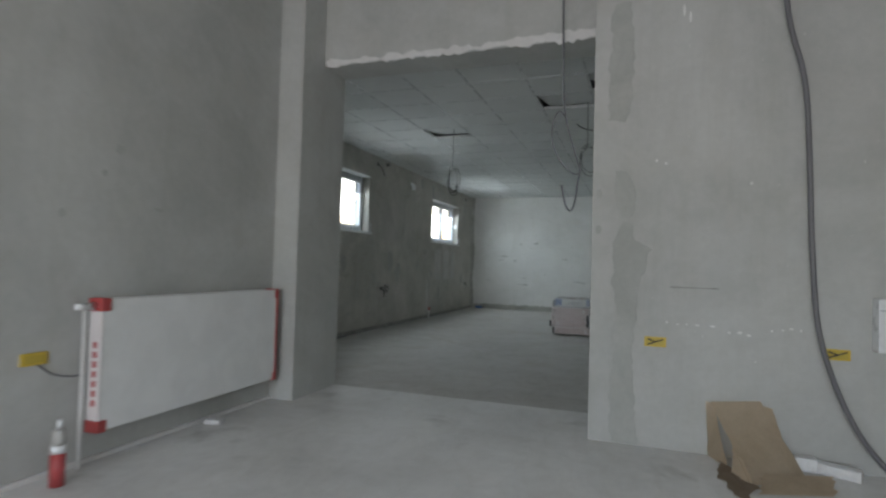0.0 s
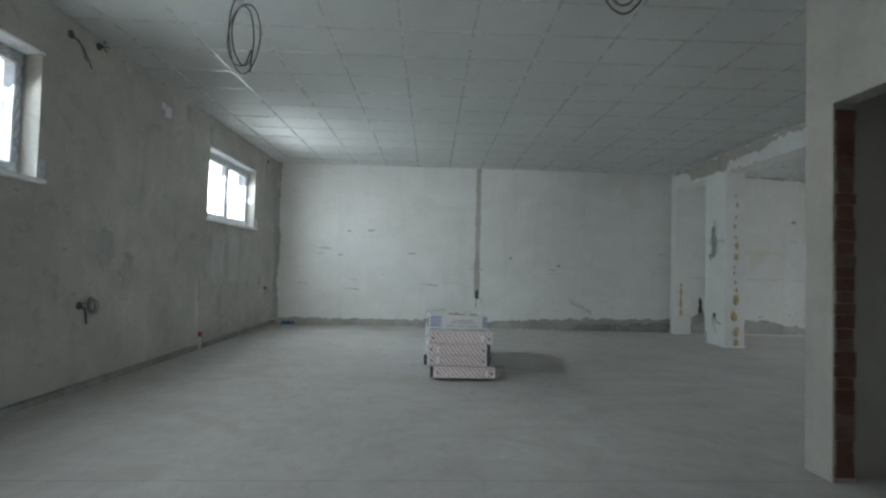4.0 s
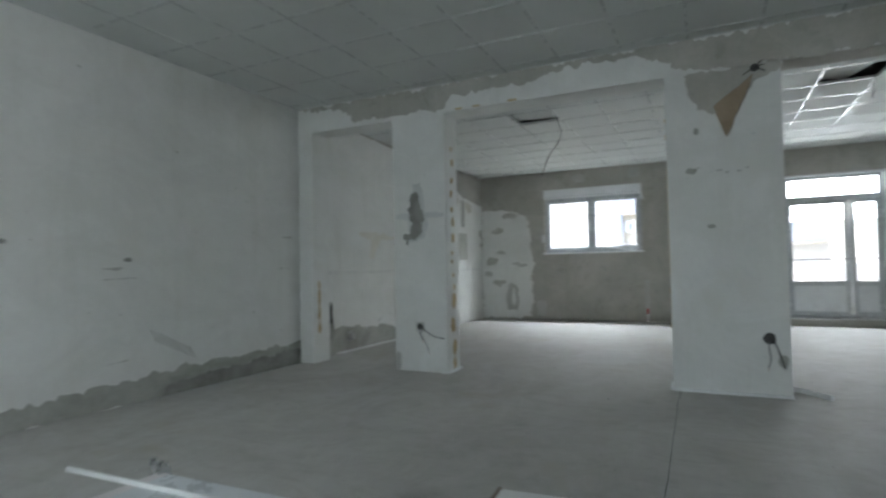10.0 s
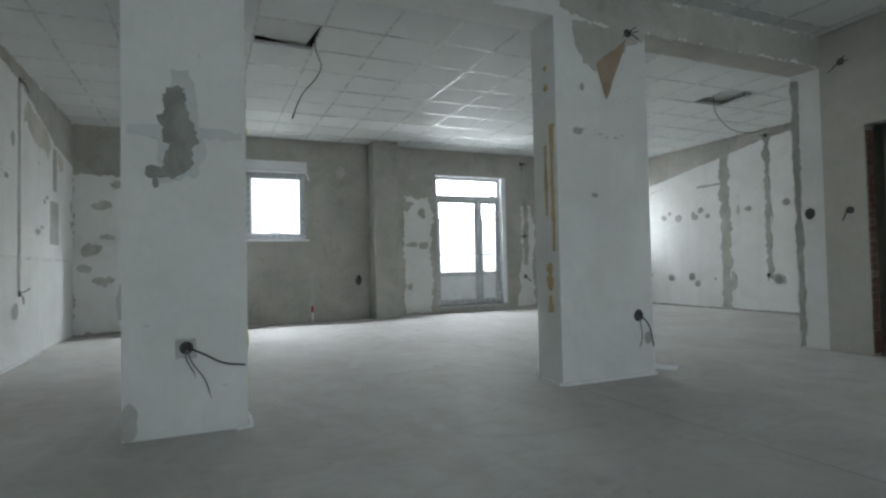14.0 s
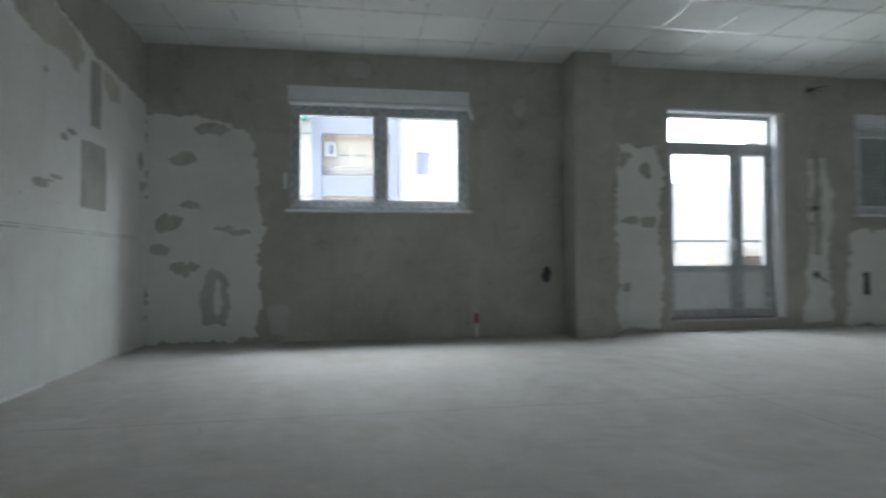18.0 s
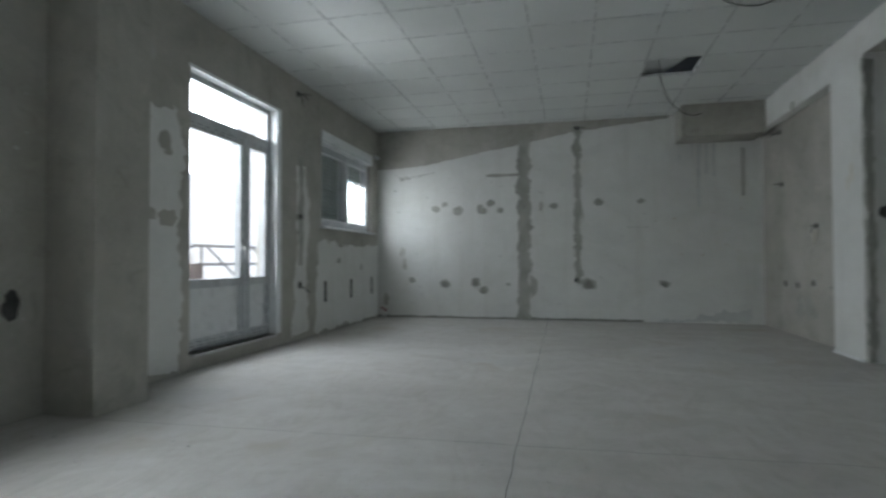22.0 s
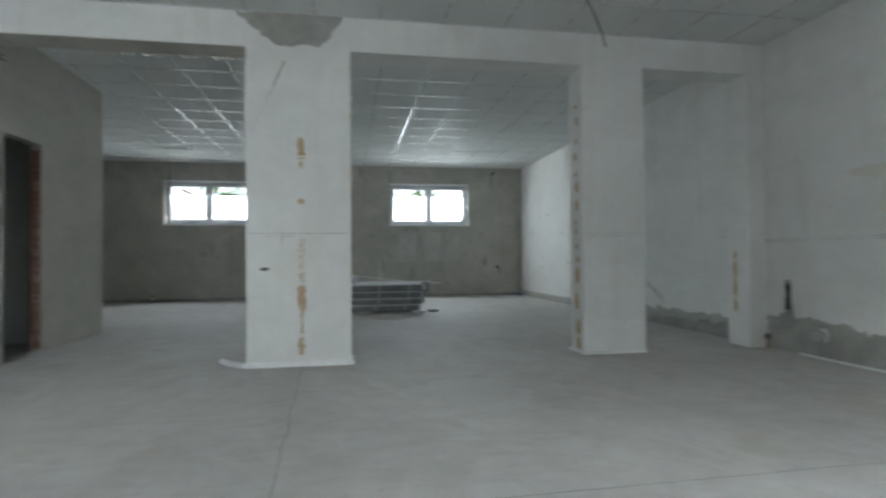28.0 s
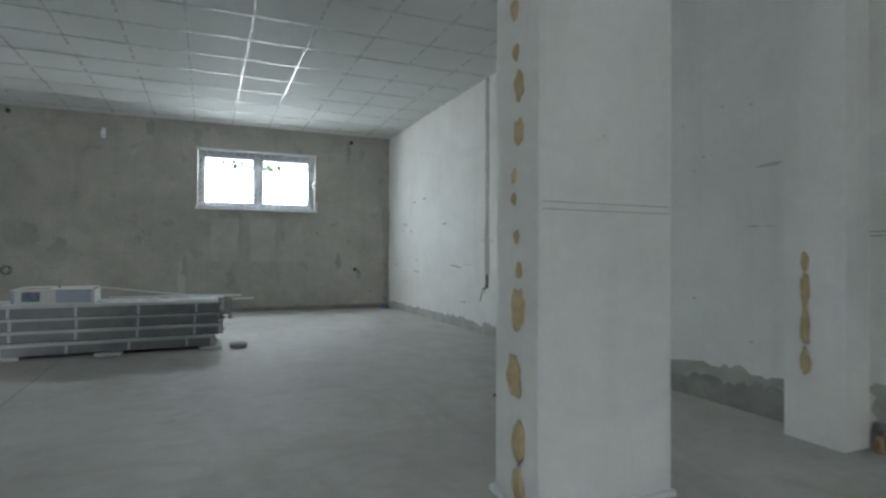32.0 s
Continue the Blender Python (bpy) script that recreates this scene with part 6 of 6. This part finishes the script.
# white strips of foam at the foot of pier 2 and pier 1
def foam_strip(pts, w, h, seed):
    bm = bmesh.new()
    rows = []
    for i, (x, y) in enumerate(pts):
        a = Vector(pts[max(i - 1, 0)])
        b = Vector(pts[min(i + 1, len(pts) - 1)])
        d = (b - a).normalized()
        s = Vector((-d.y, d.x))
        hh = h * (0.8 + 0.4 * noise.noise(Vector((i, seed, 0))))
        rows.append([bm.verts.new((x + s.x * q * w, y + s.y * q * w, z)) for q, z in ((-0.5, 0), (-0.45, hh), (0.45, hh * 0.85), (0.5, 0))])
    for r0, r1 in zip(rows, rows[1:]):
        for k in range(4):
            bm.faces.new((r0[k], r0[(k + 1) % 4], r1[(k + 1) % 4], r1[k]))
    bm.faces.new(rows[0][::-1])
    bm.faces.new(rows[-1])
    return tagged(part("edge_strip", bm, STYRO, None), "white foam edging strip at the foot of the pier", "edging", "edging strips")


foam_strip([(5.57, 13.17), (5.575, 12.9), (5.57, 12.6), (5.57, 12.35), (5.55, 12.22), (5.42, 12.08), (5.26, 11.97)], 0.022, 0.055, 1)
foam_strip([(5.215, 12.24), (5.22, 12.5), (5.215, 12.8), (5.22, 13.12), (5.24, 13.17), (5.5, 13.17)], 0.02, 0.03, 2)
foam_strip([(5.57, 16.03), (5.575, 15.7), (5.57, 15.37), (5.4, 15.36), (5.23, 15.365), (5.20, 15.45)], 0.02, 0.03, 3)
foam_strip([(5.57, 9.30), (5.57, 9.6), (5.57, 9.88)], 0.02, 0.035, 4)


# ---- entrance room ----
def wall_radiator():
    r = thing("wall_radiator", XA, 4.61, 0.0, "white panel radiator on the wall, red corner guards still on", "radiator")
    L, z0, z1, d0, d1 = 1.60, 0.21, 0.96, 0.035, 0.145
    part("front_panel", boxmesh(d1 - 0.018, d1, 0.0, L, z0, z1, 0.006), RADWHITE, r)
    part("back_panel", boxmesh(d0, d0 + 0.018, 0.0, L, z0, z1, 0.006), RADWHITE, r)
    part("top_grille", boxmesh(d0 + 0.019, d1 - 0.019, 0.01, L - 0.01, z1 - 0.02, z1 - 0.004, 0.002), RADWHITE, r)
    for y in (0.0, L - 0.012):
        part("end_cover", boxmesh(d0 + 0.012, d1 - 0.012, y, y + 0.012, z0 + 0.01, z1 - 0.006, 0.002), PRINTWHITE, r)
    for k in range(26):
        y = 0.06 + k * 0.058
        part("fin", boxmesh(d0 + 0.02, d1 - 0.02, y, y + 0.004, z0 + 0.03, z1 - 0.03), RADWHITE, r)
    film = part("end_film", boxmesh(d0 + 0.03, d1 + 0.004, -0.006, 0.0, z0 + 0.02, z1 - 0.02, 0.002), PRINTWHITE, r, "printed white end film")
    for k in range(7):
        part("print_bar", boxmesh(d0 + 0.05, d1 - 0.03, -0.0075, -0.0062, z0 + 0.14 + 0.055 * k, z0 + 0.175 + 0.055 * k), RED, film)
    for y0, y1 in ((-0.012, 0.045), (L - 0.03, L + 0.012)):
        for za, zb in ((z0 - 0.008, z0 + 0.06), (z1 - 0.07, z1 + 0.006)):
            part("corner_guard", boxmesh(d0 + 0.01, d1 + 0.008, y0, y1, za, zb, 0.006), RED, r, "red plastic corner guard")
    part("edge_guard", boxmesh(d1 - 0.02, d1 + 0.006, L - 0.012, L + 0.008, z0 + 0.06, z1 - 0.07, 0.003), RED, r)
    v = part("valve", tube([(0.09, -0.01, z1 - 0.04), (0.09, -0.075, z1 - 0.04)], 0.022, 12, 0), STEEL, r)
    part("valve_cap", tube([(0.09, -0.075, z1 - 0.04), (0.09, -0.12, z1 - 0.04)], 0.018, 12, 0), PVC, v)
    part("riser", tube([(0.06, -0.045, z1 - 0.04), (0.06, -0.045, 0.12), (0.06, -0.045, 0.0)], 0.009, 8, 0), PIPEWHITE, r)
    for y in (0.3, L - 0.3):
        part("bracket", boxmesh(0.0, d0 + 0.005, y, y + 0.03, z0 + 0.1, z1 - 0.1, 0.003), STEEL, r)


wall_radiator()
b = thing("sealant_tube", -0.92, 4.36, 0.01, "red and white sealant cartridge standing on the floor", "tube", rz=20)
part("body", tube([(0, 0, 0), (0, 0, 0.17)], 0.036, 16, 0), RED, b)
part("band", tube([(0, 0, 0.17), (0, 0, 0.21)], 0.0365, 16, 0), PVC, b)
part("neck", tube([(0, 0, 0.21), (0, 0, 0.29)], 0.031, 16, 0), PALEGREY, b)
part("nozzle", tube([(0, 0, 0.29), (0.006, 0, 0.34)], 0.012, 10, 0), PVC, b)


# darker copy of the yellow; paints the shade inside the socket boxes
SHADEYELLOW = plain("shaded_yellow_plastic", (0.50, 0.38, 0.06), 0.5)


def yellow_box(x, y, z, axis, label):
    t = thing("back_box", x, y, z, label, "socket box", "yellow socket boxes")
    s = (0.012, 0.07, 0.034) if axis == "x" else (0.07, 0.012, 0.034)
    part("rim", boxmesh(-s[0] if axis == "y" else 0, s[0], -s[1], s[1] if axis == "x" else 0.0, -s[2], s[2], 0.006), YELLOW, t)
    if axis == "y":
        part("cavity", boxmesh(-0.058, 0.058, -0.014, -0.0121, -0.024, 0.024), SHADEYELLOW, t)
        part("cross_bar", tube([(-0.05, -0.015, -0.02), (0.05, -0.015, 0.02)], 0.005, 6, 0), HOLEDARK, t)
        part("cross_bar", tube([(-0.05, -0.015, 0.02), (0.0, -0.015, 0.0)], 0.005, 6, 0), HOLEDARK, t)
    else:
        part("cavity", boxmesh(0.0121, 0.014, -0.055, 0.055, -0.022, 0.022), SHADEYELLOW, t)
    return t


yellow_box(XA, 4.335, 0.652, "x", "yellow plastic socket box set in the plaster")
yellow_box(2.03, YA, 0.726, "y", "yellow plastic socket box set in the plaster")
yellow_box(3.08, YA, 0.722, "y", "yellow plastic socket box set in the plaster")
cable("wall_cable", [(2.76, 6.30, 3.9), (2.78, 6.29, 2.97), (2.88, 6.28, 2.45), (2.91, 6.28, 2.0), (2.932, 6.28, 1.34), (2.976, 6.27, 0.82), (3.126, 6.24, 0.35), (3.32, 6.2, 0.07), (3.5, 6.1, 0.02)], 0.016, "thick black cable hanging down the plaster wall", GREYCABLE)
cable("wall_cable", [(XA, 4.36, 0.62), (XA + 0.02, 4.42, 0.56), (XA + 0.03, 4.52, 0.53), (XA + 0.03, 4.6, 0.53)], 0.005, "thin grey cable between socket box and radiator", GREYCABLE)
wb = thing("white_wall_box", 3.36, YA, 0.92, "white plastic meter box fixed to the wall", "box")
part("case", boxmesh(-0.10, 0.22, -0.10, 0.0, -0.16, 0.16, 0.008), PVC, wb)
part("lid_seam", boxmesh(-0.095, 0.215, -0.1015, -0.1005, 0.09, 0.094), TAPE, wb)

cb_ = thing("torn_cardboard", 2.42, 6.28, 0.010, "torn folded brown cardboard leaning on the wall", "cardboard")
def sheet(quad, n=8, jag=0.02, seed=0, thick=0.006):
    """A slightly warped board spanned by four corners, ragged at its free edge."""
    bm = bmesh.new()
    a, b, c, d = (Vector(q) for q in quad)
    g = []
    for i in range(n + 1):
        row = []
        for j in range(n + 1):
            u, v = i / n, j / n
            p = (a * (1 - u) + b * u) * (1 - v) + (d * (1 - u) + c * u) * v
            k = noise.noise(Vector((i * 0.6, j * 0.6, seed)))
            if i in (0, n) or j == 0:
                p = p + Vector((jag * k, jag * k * 0.4, 0))
            row.append(bm.verts.new(p + Vector((0, 0, 0.004 * k if 0 < j < n else 0))))
        g.append(row)
    for i in range(n):
        for j in range(n):
            bm.faces.new((g[i][j], g[i + 1][j], g[i + 1][j + 1], g[i][j + 1]))
    bmesh.ops.solidify(bm, geom=bm.faces[:], thickness=thick)
    return bm


# darker copy of the cardboard, with the floor sheet's shade in its colour
SHADECARD = mottled("shaded_cardboard_paper", (0.34, 0.27, 0.20), (0.42, 0.34, 0.26), 0.85, 6.0, 60.0, 0.15)
part("leaning_flap", sheet([(0.11, -0.44, 0.0), (0.45, -0.14, 0.0), (0.24, 0.03, 0.385), (-0.045, 0.03, 0.352)], seed=1, jag=0.012), CARD, cb_)
part("folded_side", sheet([(-0.055, 0.03, 0.0), (0.03, -0.17, 0.0), (-0.03, 0.022, 0.345), (-0.075, 0.03, 0.352)], seed=2, jag=0.008), CARD, cb_)
part("torn_tab", sheet([(0.03, -0.30, 0.02), (0.12, -0.44, 0.004), (0.09, -0.34, 0.10), (0.05, -0.22, 0.14)], seed=5, jag=0.02), CARD, cb_)
part("side_tab", sheet([(0.30, -0.08, 0.12), (0.36, -0.06, 0.14), (0.31, 0.03, 0.345), (0.24, 0.03, 0.36)], seed=6, jag=0.01), CARD, cb_)
part("loose_flap", sheet([(0.12, -0.56, 0.004), (0.52, -0.42, 0.004), (0.57, -0.23, 0.05), (0.20, -0.32, 0.045)], seed=3, jag=0.05), CARD, cb_)
part("floor_sheet", sheet([(-0.05, -0.34, 0.002), (0.03, -0.70, 0.002), (0.14, -0.48, 0.012), (0.0, -0.06, 0.012)], seed=4, jag=0.05, thick=0.004), SHADECARD, cb_)
for x, y, rz, l, h in ((2.90, 6.262, -6, 0.11, 0.085), (3.05, 6.225, -24, 0.25, 0.065)):
    p = thing("foam_offcut", x, y, 0.010, "white foam offcut lying on the floor", "foam", "foam offcuts", rz)
    bm = boxmesh(-l / 2, l / 2, -0.045, 0.045, 0, h, 0.010)
    for v in bm.verts:
        v.co += 0.004 * Vector((noise.noise(v.co * 21), noise.noise(v.co * 23 + Vector((3, 0, 0))), 0))
    part("offcut", bm, STYRO, p)
p = thing("foam_offcut", -0.98, 5.55, 0.010, "white foam offcut lying on the floor", "foam", "foam offcuts", 15)
part("offcut", boxmesh(-0.06, 0.06, -0.04, 0.04, 0, 0.03, 0.01), STYRO, p)

# crumbs and chips on the floor
verts, faces = [], []
rnd = random.Random(33)
for k in range(420):
    if k < 330:
        x, y = rnd.uniform(-2.3, 11.2), rnd.uniform(7.2, 17.3)
    else:
        x, y = rnd.choice((rnd.uniform(-2.3, 5.1), rnd.uniform(5.7, 11.2))), rnd.choice((rnd.uniform(17.0, 17.35), rnd.uniform(17.0, 17.35)))
    if XC - 0.1 < x < 5.7 and y < 10.1 or (5.1 < x < 5.7 and (15.2 < y < 16.2 or 12.1 < y < 13.3)) or (0.3 < x < 1.4 and 12.0 < y < 14.8):
        continue
    s = rnd.choice((0.006, 0.008, 0.01, 0.016))
    i = len(verts)
    a = rnd.uniform(0, 6.28)
    for dx, dy, dz in ((-1, -0.6, 0), (1, -0.5, 0), (0.7, 0.8, 0), (-0.6, 0.7, 0), (0, 0, 0.8)):
        verts.append((x + s * (dx * math.cos(a) - dy * math.sin(a)), y + s * (dx * math.sin(a) + dy * math.cos(a)), dz * s * 0.8))
    faces += [(i, i + 1, i + 4), (i + 1, i + 2, i + 4), (i + 2, i + 3, i + 4), (i + 3, i, i + 4)]
me = bpy.data.meshes.new("plaster_crumbs")
me.from_pydata(verts, [], faces)
me.materials.append(PALEGREY)
tagged(new("plaster_crumbs", me), "scattered plaster crumbs and chips on the floor", "debris", kind="stuff")


# fittings on the reveals of the high windows
cap = thing("vent_cap", XW - 0.075, W2[1] - 0.001, 2.20, "round white plastic cap on the window reveal", "cap")
part("disc", tube([(0, 0, 0), (0, -0.03, 0)], 0.055, 24, 0), PVC, cap)
part("rim", tube([(0, -0.0305, 0), (0, -0.036, 0)], 0.040, 24, 0), PVC, cap)
for a in (W1[1], W2[1]):
    crumpled("loose_film_strip", XW + 0.03, a + 0.01, 1.735, 0.05, 0.16, 70, "loose strip of protective film standing on the window sill end", FILM, a, 0.02, 6)

# rough white screed lip along the foot of the north wall
lip = foam_strip([(6.0, 17.372), (6.5, 17.36), (7.0, 17.37), (7.6, 17.355), (8.2, 17.365), (8.8, 17.36), (9.5, 17.37)], 0.03, 0.02, 9)
tagged(lip, "rough white plaster lip along the wall foot", "plaster lip")
# shutter strap caps and latch of the street windows
c = thing("strap_cap", XE - 0.02, 13.985, 2.50, "white plastic shutter strap guide hanging askew beside the window", "cap")
part("barrel", tube([(0, 0, 0.05), (-0.03, -0.012, -0.01), (-0.03, -0.03, -0.07)], 0.022, 12), PVC, c)
c = thing("shutter_catch", XE, 15.985, 1.72, "small white shutter belt catch on the window edge", "catch")
part("plate", boxmesh(-0.022, 0.0, -0.018, 0.018, -0.085, 0.085, 0.005), PVC, c)
c = thing("strap_cap", XE, 6.99, 2.66, "white plastic shutter strap cap beside the window", "cap")
part("barrel", tube([(0, 0, 0.04), (-0.075, 0, -0.01)], 0.032, 14, 0), PVC, c)
c = thing("pipe_end", XE - 0.10, YS + 0.06, 0.0, "pinkish capped pipe ends in the room corner", "pipe")
for k, (x, y, h) in enumerate(((0, 0, 0.13), (-0.06, 0.02, 0.10))):
    p = part("pipe", tube([(x, y, 0), (x, y, h)], 0.016, 10, 0), PIPEWHITE, c)
    part("cap", tube([(x, y, h), (x, y, h + 0.05)], 0.022, 10, 0), PINK, p)

cable("wall_coil", coil(XW + 0.05, 11.6, 0.74, 0.05, 0.06, 3.2, 1.5) + [(XW + 0.02, 11.52, 0.75), (XW - 0.01, 11.5, 0.74)], 0.004, "black cable wound into a small ring on the wall")
ring_band = thing("pipe_joint", 0.805, 12.94, 0.641, "black joint ring on the white pipe", "pipe joint")
part("ring", tube([(0, 0.008, 0), (0.006, -0.008, 0)], 0.0135, 12, 0), BLACK, ring_band)
